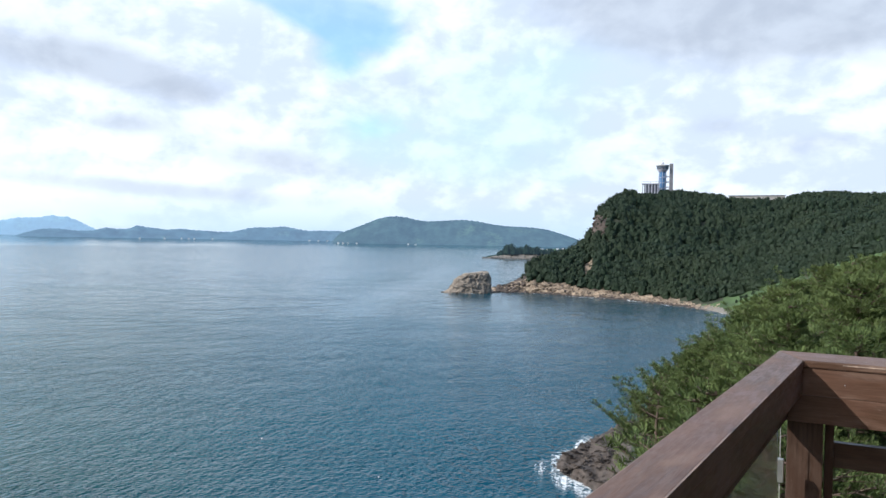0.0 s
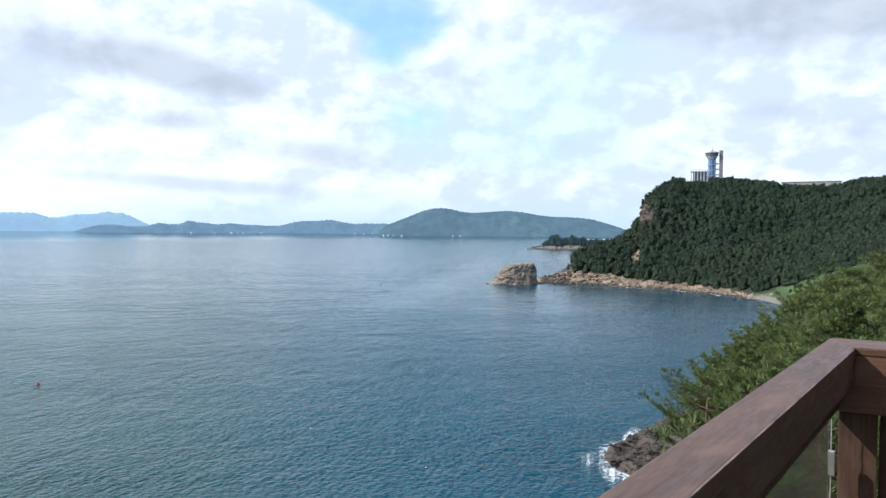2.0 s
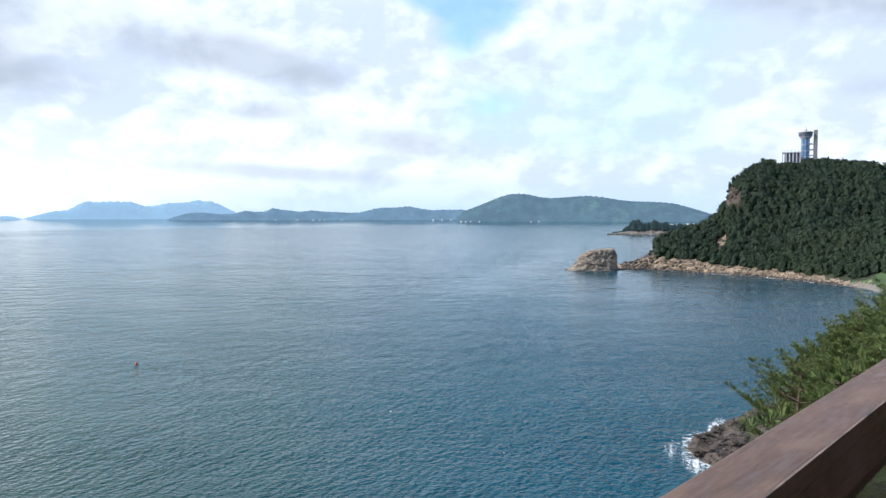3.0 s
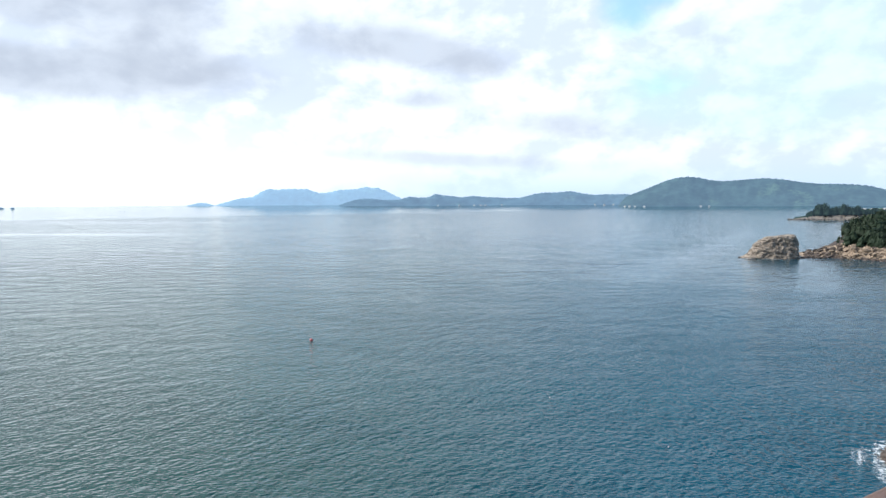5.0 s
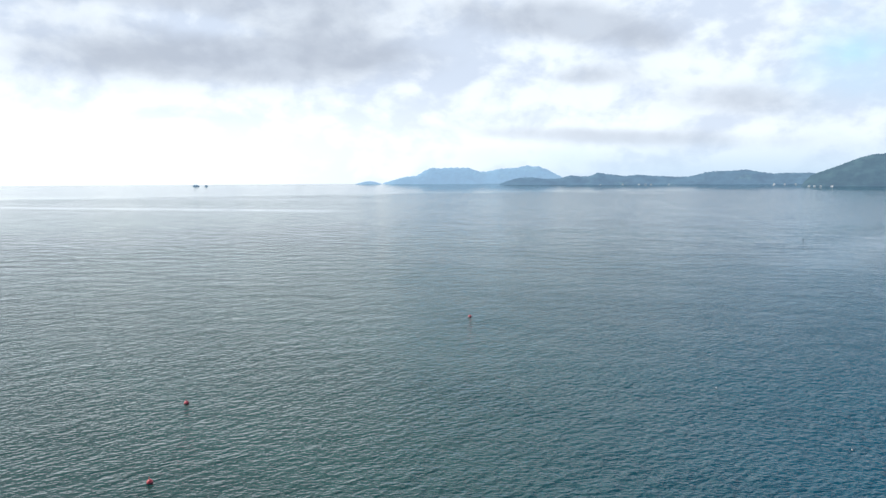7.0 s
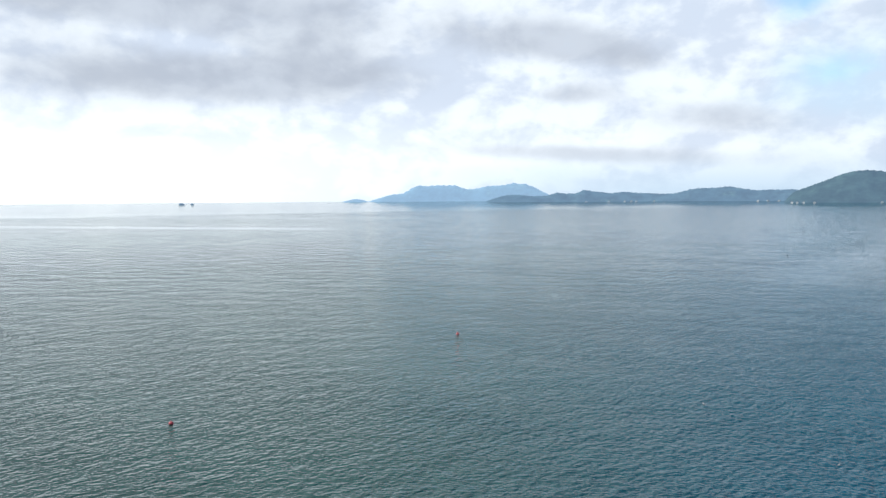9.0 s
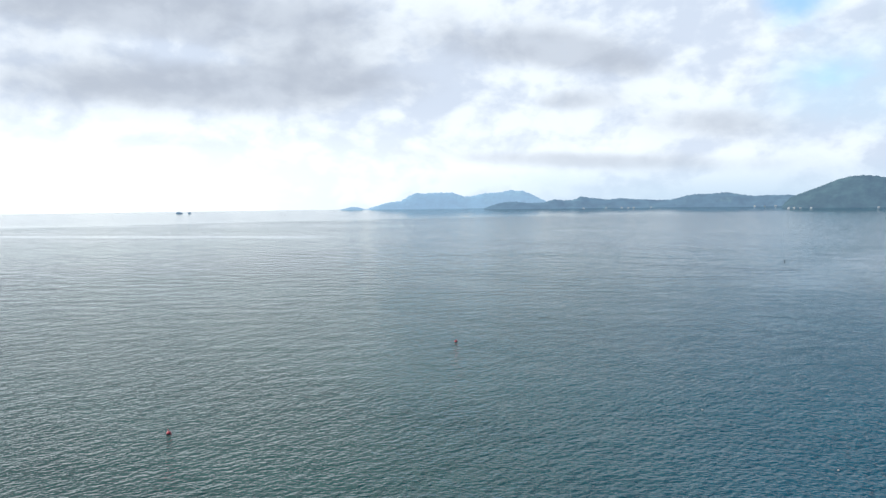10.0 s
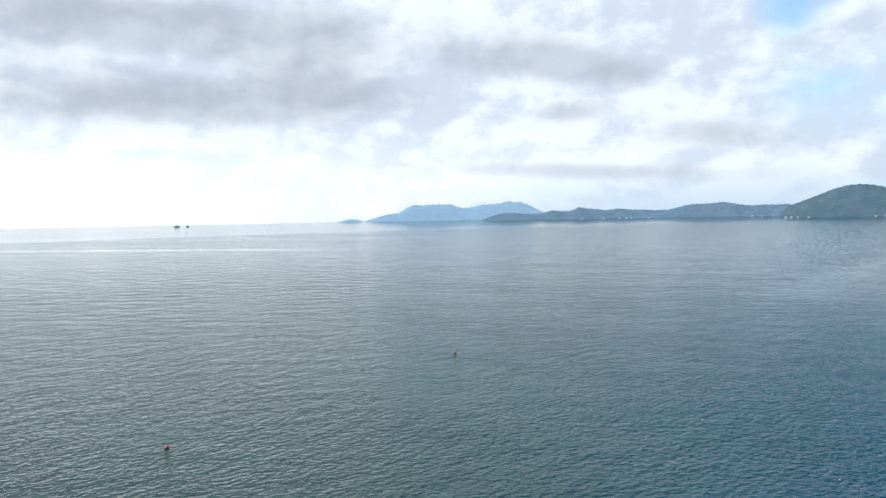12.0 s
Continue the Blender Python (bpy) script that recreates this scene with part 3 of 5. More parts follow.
def make_ground():
    az = np.concatenate([np.arange(-180, 3, 3.0), np.arange(3, 34, 0.22), np.arange(34, 60, 1.0), np.arange(60, 180, 3.0)])
    r = np.concatenate([np.arange(0.5, 240, 3.0), np.arange(240, 560, 10.0), np.arange(560, 800, 4.0), np.arange(800, 1240, 8.0), np.arange(1240, 1950, 60.0)])
    A, R = np.meshgrid(az, r, indexing="ij")
    P = place(A.ravel(), R.ravel())
    na, nr = len(az), len(r)
    i, j = np.meshgrid(np.arange(na), np.arange(nr - 1), indexing="ij")
    i2 = (i + 1) % na
    F = np.stack([i * nr + j, i * nr + j + 1, i2 * nr + j + 1, i2 * nr + j], -1).reshape(-1, 4)
    mid = P[F].mean(1)
    a, d = np.degrees(np.arctan2(mid[:, 0], mid[:, 1])), np.hypot(mid[:, 0], mid[:, 1])
    e1, e2 = P[F[:, 2]] - P[F[:, 0]], P[F[:, 3]] - P[F[:, 1]]
    nrm = np.cross(e1, e2)
    steep = np.abs(nrm[:, 2]) / np.maximum(np.linalg.norm(nrm, axis=1), 1e-9)
    far = d > 480
    index = np.zeros(len(F), int)                                  # forest floor
    index[(d > 330) & (a > 21.5) & (a < 60) & (d < wood_start(a) + 6)] = 1     # meadow
    index[far & (d < wood_start(a) + 3) & (a < 18.5)] = 2           # tan shore rock
    index[far & (d < wood_start(a) - 4) & (a >= 18.5) & (a < 23)] = 3   # pebbles
    index[(d < 480) & (mid[:, 2] < 6) & (d > shore_near(a) - 60)] = 5   # dark reef
    index[far & (steep < 0.62) & (mid[:, 2] > 8)] = 4
    mixed = wave_noise(mid[:, 0], mid[:, 1], 9, 44)
    index[far & (index == 3) & (a + 1.6 * mixed < 20)] = 2
    index[(index == 3) & (mid[:, 2] > 2.6 + 0.8 * mixed)] = 1
    index[(index == 1) & (mid[:, 2] < 2.2) & (a < 24)] = 3
    index[(index == 2) & (mid[:, 2] < 1.0 + 0.8 * mixed)] = 5
    index[(a > 11.4) & (a < 13.2) & (mid[:, 2] > 56) & (mid[:, 2] < 99) & (d < 1000)] = 4
    index[(a > 10.95) & (a < 11.95) & (d > 760) & (d < 808)] = 2
    index[(a > 3.5) & (a < 6.85) & far & (index == 0)] = 4
    index[(a > 24.6 + 1.5 * mixed) & (index == 1) & (d < wood_start(a) - 110 + 30 * mixed)] = 0
    index[(a < 15.2) & (a > -70) & (d > 90) & (d < 240)] = 5
    keep = (mid[:, 2] > -4.6)
    ob = raw("ground", P, F[keep], [SOIL, GRASS, SHORE, SAND, CLIFF, REEF], index[keep], smooth=True)
    return tagged(ob, "wooded coast falling to rocks round a bay", "ground", kind="structure")


def sea_level(r):
    """Height of the sea; far out the sheet lifts to stand at the true horizon within reach."""
    up = 0.24 + 1.10 * np.clip((4960 - r) / 2560, 0, 1) ** 1.3
    return np.where(r > 2400, EYE - r * np.tan(np.radians(up)), 0.0)


def make_sea():
    az = np.radians(np.arange(0, 360, 2.0))
    r = np.concatenate([[1.0], np.arange(60, 2400, 130.0), np.arange(2400, 4961, 80.0)])
    A, R = np.meshgrid(az, r, indexing="ij")
    P = np.stack([R * np.sin(A), R * np.cos(A), sea_level(R)], -1).reshape(-1, 3)
    na, nr = len(az), len(r)
    i, j = np.meshgrid(np.arange(na), np.arange(nr - 1), indexing="ij")
    F = np.stack([i * nr + j, ((i + 1) % na) * nr + j, ((i + 1) % na) * nr + j + 1, i * nr + j + 1], -1).reshape(-1, 4)
    ob = raw("water", P, F, WATER, smooth=True)
    return tagged(ob, "blue-green sea with small wind waves", "sea", kind="structure")


make_sea()
make_ground()


# ---------------------------------------------------------------- islands on the horizon
def island(name, label, dist, depth, profile, mat, ragged, seed):
    """A ridge of hills: profile gives (bearing, degrees over the horizontal) of its skyline."""
    line = tables(*profile)
    lo, hi = profile[0][0], profile[-1][0]
    az = np.arange(lo, hi + 0.001, 0.11)
    rows = np.concatenate([np.linspace(0, 1, 14) ** 1.2, [1.25]])
    foot = float(sea_level(np.array(float(dist)))) - 1.0
    A, K = np.meshgrid(az, rows, indexing="ij")
    U = line(A) + ragged * wave_noise(A * 60.0, A * 0 + seed * 7.0, 26.0, seed, 4) * np.minimum(1.0, line(A) + 0.5) * np.clip(K, 0, 1) ** 5
    near = np.minimum(K, 1.0)
    D = dist + depth * near + np.where(K > 1, depth * 0.8, 0)
    X, Y = D * np.sin(np.radians(A)), D * np.cos(np.radians(A))
    crest = np.maximum(EYE + (dist + depth) * np.tan(np.radians(U)) - foot, 0.5)
    hump = 0.05 * wave_noise(A * 70.0, near * 190.0, 150.0, seed + 4, 4) * np.sin(near * np.pi)
    lift = np.where(K > 1, 0.0, np.sin(near * np.pi / 2) ** 1.15)
    verts = np.stack([X, Y, foot + crest * (lift + hump)], -1).reshape(-1, 3)
    nk = len(rows)
    faces = [(i * nk + j, (i + 1) * nk + j, (i + 1) * nk + j + 1, i * nk + j + 1) for i in range(len(az) - 1) for j in range(nk - 1)]
    ob = raw(name, verts, faces, mat, smooth=True)
    return tagged(ob, label, "island", kind="structure")


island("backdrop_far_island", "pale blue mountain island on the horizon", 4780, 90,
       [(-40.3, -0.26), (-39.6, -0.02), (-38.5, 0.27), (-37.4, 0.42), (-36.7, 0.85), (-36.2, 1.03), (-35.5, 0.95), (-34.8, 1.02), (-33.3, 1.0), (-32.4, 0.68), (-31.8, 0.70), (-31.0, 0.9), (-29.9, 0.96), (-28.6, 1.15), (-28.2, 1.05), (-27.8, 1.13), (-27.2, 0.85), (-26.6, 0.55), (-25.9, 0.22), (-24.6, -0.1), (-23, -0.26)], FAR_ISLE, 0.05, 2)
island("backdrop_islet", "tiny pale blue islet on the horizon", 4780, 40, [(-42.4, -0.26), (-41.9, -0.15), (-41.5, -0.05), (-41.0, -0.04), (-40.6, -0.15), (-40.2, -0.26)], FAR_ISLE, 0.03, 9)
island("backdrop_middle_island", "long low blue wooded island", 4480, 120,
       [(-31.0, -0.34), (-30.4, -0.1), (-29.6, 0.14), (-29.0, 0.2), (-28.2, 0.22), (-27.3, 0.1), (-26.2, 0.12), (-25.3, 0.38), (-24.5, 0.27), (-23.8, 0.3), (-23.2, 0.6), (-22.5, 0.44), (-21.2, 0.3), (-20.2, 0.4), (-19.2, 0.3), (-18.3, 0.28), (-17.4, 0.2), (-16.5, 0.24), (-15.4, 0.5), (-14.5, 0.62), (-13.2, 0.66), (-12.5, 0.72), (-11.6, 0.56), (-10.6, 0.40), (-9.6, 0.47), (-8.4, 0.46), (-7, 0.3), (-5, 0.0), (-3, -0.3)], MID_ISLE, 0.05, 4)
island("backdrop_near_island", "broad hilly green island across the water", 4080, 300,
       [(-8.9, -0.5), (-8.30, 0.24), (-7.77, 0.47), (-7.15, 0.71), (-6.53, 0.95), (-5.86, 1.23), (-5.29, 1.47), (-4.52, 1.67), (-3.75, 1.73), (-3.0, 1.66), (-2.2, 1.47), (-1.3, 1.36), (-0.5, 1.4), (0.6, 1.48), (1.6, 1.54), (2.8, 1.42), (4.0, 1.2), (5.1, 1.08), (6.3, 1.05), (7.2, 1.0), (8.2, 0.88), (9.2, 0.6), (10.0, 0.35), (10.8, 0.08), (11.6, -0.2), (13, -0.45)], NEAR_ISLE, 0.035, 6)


# ---------------------------------------------------------------- woods and pines
def leaf_template(rng, leaves, spread, size):
    """An uneven crown standing on z = 0: a lumpy core with small leaf sprays on its outside, all as quads."""
    v, f = [], []
    lobes = [(rng.uniform(-0.45, 0.45), rng.uniform(-0.45, 0.45), rng.uniform(0.35, 0.9), rng.uniform(0.35, 0.6)) for _ in range(5)]
    lobes.append((0, 0, 0.55, 0.6))
    taper = rng.uniform(0.25, 0.6)
    around, rows = 9, (0.02, 0.2, 0.45, 0.7, 0.9, 1.0)
    for z in rows:
        for k in range(around):
            a = 2 * np.pi * k / around
            wide = 0.10 + 0.60 * (1.0 - z) ** taper
            wide *= rng.uniform(0.65, 1.2) * (0.7 if z < 0.1 else 1)
            v.append(np.array([wide * math.cos(a), wide * math.sin(a), z * 1.08 + rng.uniform(-0.06, 0.06)]))
    for j in range(len(rows) - 1):
        for k in range(around):
            a, b = j * around + k, j * around + (k + 1) % around
            f.append((a, b, b + around, a + around))
    for _ in range(leaves):
        lx, ly, lz, lr = lobes[rng.randint(len(lobes))]
        w = rng.normal(size=3)
        w /= np.linalg.norm(w)
        w[2] = abs(w[2]) * 0.9 + w[2] * 0.1
        c = np.array([lx, ly, lz]) + w * lr * rng.uniform(0.85, 1.1) * (1, 1, 0.8) * spread
        n = w + rng.normal(size=3) * 0.30
        n[2] += 0.25
        n /= np.linalg.norm(n)
        t = np.cross(n, rng.normal(size=3))
        t /= np.linalg.norm(t)
        b = np.cross(n, t)
        s1, s2 = size * rng.uniform(0.6, 1.3), size * rng.uniform(0.45, 0.9)
        k = len(v)
        v += [c - t * s1, c + b * s2 * 0.8, c + t * s1, c - b * s2]
        f.append((k, k + 1, k + 2, k + 3))
    return np.array(v), np.array(f)


def scatter(name, label, spots, sizes, templates, mat, category="trees"):
    rng = np.random.RandomState(len(spots))
    V, F, base = [], [], 0
    for p, s in zip(spots, sizes):
        v, f = templates[rng.randint(len(templates))]
        a = rng.uniform(0, 2 * np.pi)
        c, n = np.cos(a), np.sin(a)
        q = np.stack([(v[:, 0] * c - v[:, 1] * n) * s[0], (v[:, 0] * n + v[:, 1] * c) * s[0], v[:, 2] * s[1]], -1) + p
        V.append(q)
        F.append(f + base)
        base += len(v)
    ob = raw(name, np.concatenate(V), np.concatenate(F), mat)
    return tagged(ob, label, category, kind="stuff")


def make_far_woods():
    rng = np.random.RandomState(11)
    spots, sizes = [], []
    many = 15600
    azs, rs = rng.uniform(5.9, 33.5, many), np.sqrt(rng.uniform(430 ** 2, 1290 ** 2, many))
    more = 2600
    azs, rs = np.concatenate([azs, rng.uniform(22, 34, more)]), np.concatenate([rs, np.sqrt(rng.uniform(430 ** 2, 680 ** 2, more))])
    for az, r, z in zip(azs, rs, land(azs, rs)):
        w, c = wood_start(az), crest_far(az)
        if az > 24.6:
            w = 440
            if wood_start(az) - 105 < r < wood_start(az) - 4 and math.sin(r * 0.11 + az) < 0.45:     # grass terraces
                continue
        if 22.4 < az < 24.6 and w - 150 < r <= w + 1 and z > 5 and rng.uniform() < 0.3:     # bushes on the meadow
            spots.append((r * math.sin(radians(az)), r * math.cos(radians(az)), z - 0.6))
            sizes.append((rng.uniform(1.0, 2.2), rng.uniform(1.5, 3.5)))
        if r < w + 1 or r > c + 25 or z < 3:
            continue
        h = rng.uniform(6.0, 10.5)
        bare = (11.05 < az < 11.85 and 764 < r < 804) or az < 6.78 or (11.7 < az < 13.0 and 60 < z < 96 - 12 * (az - 11.7) and r < 1000)
        if bare:                                          # scar, spur and cliff face: a few bushes
            if rng.uniform() < 0.6:
                continue
            h *= 0.3
        if 21.2 < az < 25.9 and r > 1090:
            h *= 0.5
        if 15.0 < az < 16.75 and 1020 < r < 1100:
            h *= 0.4
        if r < wood_start(az) - 5:
            h *= 0.6
        if az < 9:
            h *= 1.15
        if c - r < 60 and az > 12:
            h *= 0.8
        spots.append((r * math.sin(radians(az)), r * math.cos(radians(az)), z - 0.8))
        sizes.append((h * rng.uniform(0.58, 0.84), h))
    for az, r, h in ((12.0, 935, 9.0), (12.25, 945, 11.0), (12.5, 955, 8.5), (13.0, 980, 10.0), (13.6, 1003, 9.0), (14.2, 1030, 10.5), (18.4, 1160, 10.0), (19.3, 1185, 9.0), (27.0, 1240, 11.0), (29.2, 1245, 12.0), (30.4, 1245, 11.0)):
        z = float(land(np.array([az]), np.array([float(r)]))[0])
        spots.append((r * math.sin(radians(az)), r * math.cos(radians(az)), z - 0.5))
        sizes.append((h * 0.34, h))
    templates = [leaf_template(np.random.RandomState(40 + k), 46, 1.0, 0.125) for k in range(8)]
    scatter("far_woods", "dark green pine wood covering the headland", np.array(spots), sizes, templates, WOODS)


make_far_woods()


def tube(v, f, path, radii, sides=6):
    """Adds a tapered tube along a path to vertex and quad lists."""
    base = len(v)
    for k, (p, r) in enumerate(zip(path, radii)):
        t = np.array(path[min(k + 1, len(path) - 1)]) - np.array(path[max(k - 1, 0)])
        t = t / max(np.linalg.norm(t), 1e-6)
        u = np.cross(t, (0.31, 0.95, 0.07))
        u /= np.linalg.norm(u)
        w = np.cross(t, u)
        for s in range(sides):
            a = 2 * np.pi * s / sides
            v.append(np.array(p) + r * (np.cos(a) * u + np.sin(a) * w))
    for k in range(len(path) - 1):
        for s in range(sides):
            a, b = base + k * sides + s, base + k * sides + (s + 1) % sides
            f.append((a, b, b + sides, a + sides))


def make_pine(seed, height, wide, bare, fine=1.0, sparse=False):
    """A coast pine: bent trunk, whorls of rising limbs, and tufts of needles."""
    rng = np.random.RandomState(seed)
    tv, tf = [], []
    bend = rng.uniform(-0.5, 0.5, 2)
    mid = lambda z: np.array([bend[0] * (z / height) ** 2 + 0.15 * math.sin(z), bend[1] * (z / height) ** 2, z])
    zs = np.linspace(-0.6, height * 0.97, 8)
    tube(tv, tf, [mid(z) for z in zs], [0.20 * (1 - 0.88 * max(z, 0) / height) + 0.012 for z in zs], 7)
    tufts = []
    levels = int(height * 1.35)
    for k in range(levels):
        u = bare + (1 - bare) * (k + rng.uniform(0, 0.7)) / levels
        reach = wide * (0.22 + 0.95 * math.sin(min(1.0, (1.02 - u) / (1 - bare) * 1.2) * math.pi / 2)) * rng.uniform(0.55, 1.15)
        turn = rng.uniform(0, 2 * np.pi)
        count = rng.randint(2, 5) if sparse else rng.randint(5, 8)
        for m in range(count):
            a = turn + 2 * np.pi * m / count + rng.uniform(-0.4, 0.4)
            out = np.array([math.cos(a), math.sin(a), 0])
            long = reach * rng.uniform(0.6, 1.1)
            p0 = mid(max(0.4, u * height + rng.uniform(-0.4, 0.4)))
            rise, sag = (rng.uniform(0.35, 0.9), rng.uniform(-0.1, 0.25)) if sparse else (rng.uniform(0.1, 0.5), rng.uniform(-0.15, 0.15))
            at = lambda t: p0 + out * long * t + np.array([0, 0, long * (rise * t * t + sag * t)])
            tube(tv, tf, [at(t) for t in (0, 0.35, 0.7, 1.0)], (0.05, 0.036, 0.022, 0.010), 4)
            side = np.array([-out[1], out[0], 0])
            for t in np.arange(0.42 if sparse else 0.14, 1.03, 0.30 / max(long, 0.5)):
                for sgn in (-1, 1):
                    twig = side * sgn + out * rng.uniform(0.3, 0.9) + np.array([0, 0, rng.uniform(0.1, 0.5)])
                    twig = twig / np.linalg.norm(twig) * rng.uniform(0.25, 0.62) * (1.2 - 0.5 * t) * min(1.3, 0.5 + 0.4 * long)
                    c = at(t)
                    tube(tv, tf, [c, c + twig], (0.014, 0.006), 3)
                    for q in (0.35, 0.68, 1.0):
                        tufts.append((c + twig * q, twig / np.linalg.norm(twig) * 0.55 + np.array([0, 0, 0.6])))
            tufts.append((at(1.0), out * 0.6 + np.array([0, 0, 0.6])))
    for _ in range(7):
        tufts.append((mid(height) + rng.normal(size=3) * (0.12, 0.12, 0.22), np.array([0, 0, 1.0])))
    bv, bf = [], []
    for c, way in tufts:                                 # a brush of needles from one point
        if rng.uniform() < 0.10:
            continue
        way = way / np.linalg.norm(way)
        size = rng.uniform(0.75, 1.25)
        root = len(bv)
        bv.append(c - way * 0.05)
        for _ in range(12):
            w = way + rng.normal(size=3) * 0.62
            w /= np.linalg.norm(w)
            side = np.cross(w, rng.normal(size=3))
            side /= np.linalg.norm(side)
            length, half = rng.uniform(0.15, 0.30) * size * fine, rng.uniform(0.013, 0.024) * fine
            k = len(bv)
            bv += [c + w * length + side * half, c + w * length * 1.12 - side * half]
            bf.append((root, k, k + 1))
    tree = new("pine_tree")
    under(raw("trunk", tv, tf, BARK, smooth=True), tree)
    under(raw("crown", bv, bf, NEEDLES), tree)
    return tree


def make_near_pines():
    rng = np.random.RandomState(23)
    kinds = [make_pine(100 + k, h, w, b, f) for k, (h, w, b, f) in enumerate(((8.4, 2.5, 0.30, 1), (7.6, 2.8, 0.28, 0.95), (9.2, 2.4, 0.34, 1), (6.8, 2.3, 0.22, 0.9), (8.0, 3.1, 0.36, 1), (5.6, 2.1, 0.2, 0.62)))]
    kinds += [make_pine(140, 8.0, 2.7, 0.25, 1.0, True), make_pine(141, 7.4, 3.0, 0.2, 1.0, True)]
    used, taken = [False] * len(kinds), []
    spots = [(18.4, 62, 0.95, 0), (19.6, 55, 0.8, 1), (19.4, 70, 1.0, 2), (21.2, 80, 1.05, 0)]
    tries = 0
    while len(spots) < 235 and tries < 9000:
        tries += 1
        az, r = rng.uniform(16.0, 43), math.sqrt(rng.uniform(24 ** 2, 190 ** 2))
        if r > canopy_end(az) + 12 or r < 24 or (r < 34 and az > 36):
            continue
        p = (r * math.sin(radians(az)), r * math.cos(radians(az)))
        gap = 2.9 if r < 80 else 3.9
        if any((p[0] - q[0]) ** 2 + (p[1] - q[1]) ** 2 < gap * gap for q in taken):
            continue
        if az - math.degrees(3.0 / r) < 15.4 + max(0.0, 46 - r) * 0.12:
            continue
        taken.append(p)
        spots.append((az, r, rng.uniform(0.74, 1.2), rng.randint(6)))
    for _ in range(34):
        az, r = rng.uniform(20, 52), rng.uniform(9, 25)
        base = float(land(np.array([az]), np.array([r]))[0])
        top = EYE - r * math.tan(radians(rng.uniform(10.5, 15.0)))
        if top - base > 1.5:
            spots.append((az, r, (top - base) / 5.6, 5))
    spots += [(16.0, 63, 1.1, 6), (16.9, 60, 1.15, 7), (17.2, 70, 1.35, 6), (18.0, 74, 1.3, 7), (19.6, 78, 1.6, 6), (18.6, 76, 1.1, 7), (20.4, 84, 1.1, 6), (22.3, 92, 1.2, 7), (24.0, 70, 1.1, 6), (27.0, 90, 1.2, 7), (29.5, 80, 1.2, 6)]
    # Unseen pines, added beside and behind the deck to keep sky off the rail.
    for _ in range(60):
        az, r = rng.uniform(52, 175), rng.uniform(10, 26)
        spots.append((az, r, rng.uniform(0.85, 1.15), rng.randint(6)))
    tops = tables((13.3, -12.4), (15.0, -11.6), (16.0, -11.0), (16.9, -9.2), (17.6, -9.2), (18.6, -9.0), (19.2, -7.2), (20.1, -6.6), (20.7, -5.3), (21.9, -4.5), (23.4, -3.1), (25.3, -1.7), (27.8, -1.3), (30.2, -0.3), (31.8, 0.1), (50, 2.4), (60, 30))
    heights = (8.4, 7.6, 9.2, 6.8, 8.0, 5.6, 8.0, 7.4)
    for az, r, s, k in spots:
        p = place(np.array([float(az)]), np.array([float(r)]))[0]
        if r > 26 and az < 50:
            room = EYE + r * math.tan(radians(float(tops(az)))) - p[2]
            s = max(0.3, min(s, room / heights[k] * (rng.uniform(0.93, 1.0) if k > 5 else rng.uniform(0.80, 0.98) if az > 27 else rng.uniform(0.66, 0.86) if az > 21 else rng.uniform(0.70, 0.90))))
        m = pose(p[0], p[1], p[2] - 0.1, 0, 0, rng.uniform(0, 360))
        m = m @ Matrix.Diagonal((s, s, s, 1))
        if not used[k]:
            used[k] = True
            ob = kinds[k]
            ob.matrix_basis = m
        else:
            ob = copy_thing(kinds[k], m)
            ob.matrix_basis = m
        tagged(ob, "green coast pine with dense needle tufts on the slope", "pine tree", "pines on the slope")


make_near_pines()


# ---------------------------------------------------------------- rocks
def rock_mesh(rng, size, flat=0.7, cuts=9, fine=2):
    """An angular boulder: a cube worn by random planes."""
    bm = bmesh.new()
    bmesh.ops.create_icosphere(bm, subdivisions=fine, radius=1.0)
    planes = []
    for _ in range(cuts):
        n = rng.normal(size=3)
        planes.append((n / np.linalg.norm(n), rng.uniform(0.45, 0.8)))
    for v in bm.verts:
        p = np.array(v.co)
        for n, d in planes:
            over = p @ n - d
            if over > 0:
                p = p - n * over
        p *= (1 + rng.uniform(-0.06, 0.06) * (1 if fine > 1 else 4))
        v.co = (p[0] * size[0], p[1] * size[1], p[2] * size[2] * flat)
    verts = np.array([v.co[:] for v in bm.verts])
    bm.verts.index_update()
    faces = np.array([[v.index for v in f.verts] for f in bm.faces])
    bm.free()
    return verts, faces


def rock_field(name, label, spots, sizes, mat, seed, flat=0.9, fine=2):
    rng = np.random.RandomState(seed)
    kinds = [rock_mesh(rng, (1, rng.uniform(0.45, 0.9), rng.uniform(0.5, 0.9)), flat, 7, fine) for _ in range(12)]
    for v, f in kinds:                                   # tilt the slabs
        v[:, 2] += v[:, 0] * rng.uniform(-0.1, 0.5)
    return scatter(name, label, spots, [(s, s * rng.uniform(0.6, 1.0)) for s in sizes], kinds, mat, "rocks")


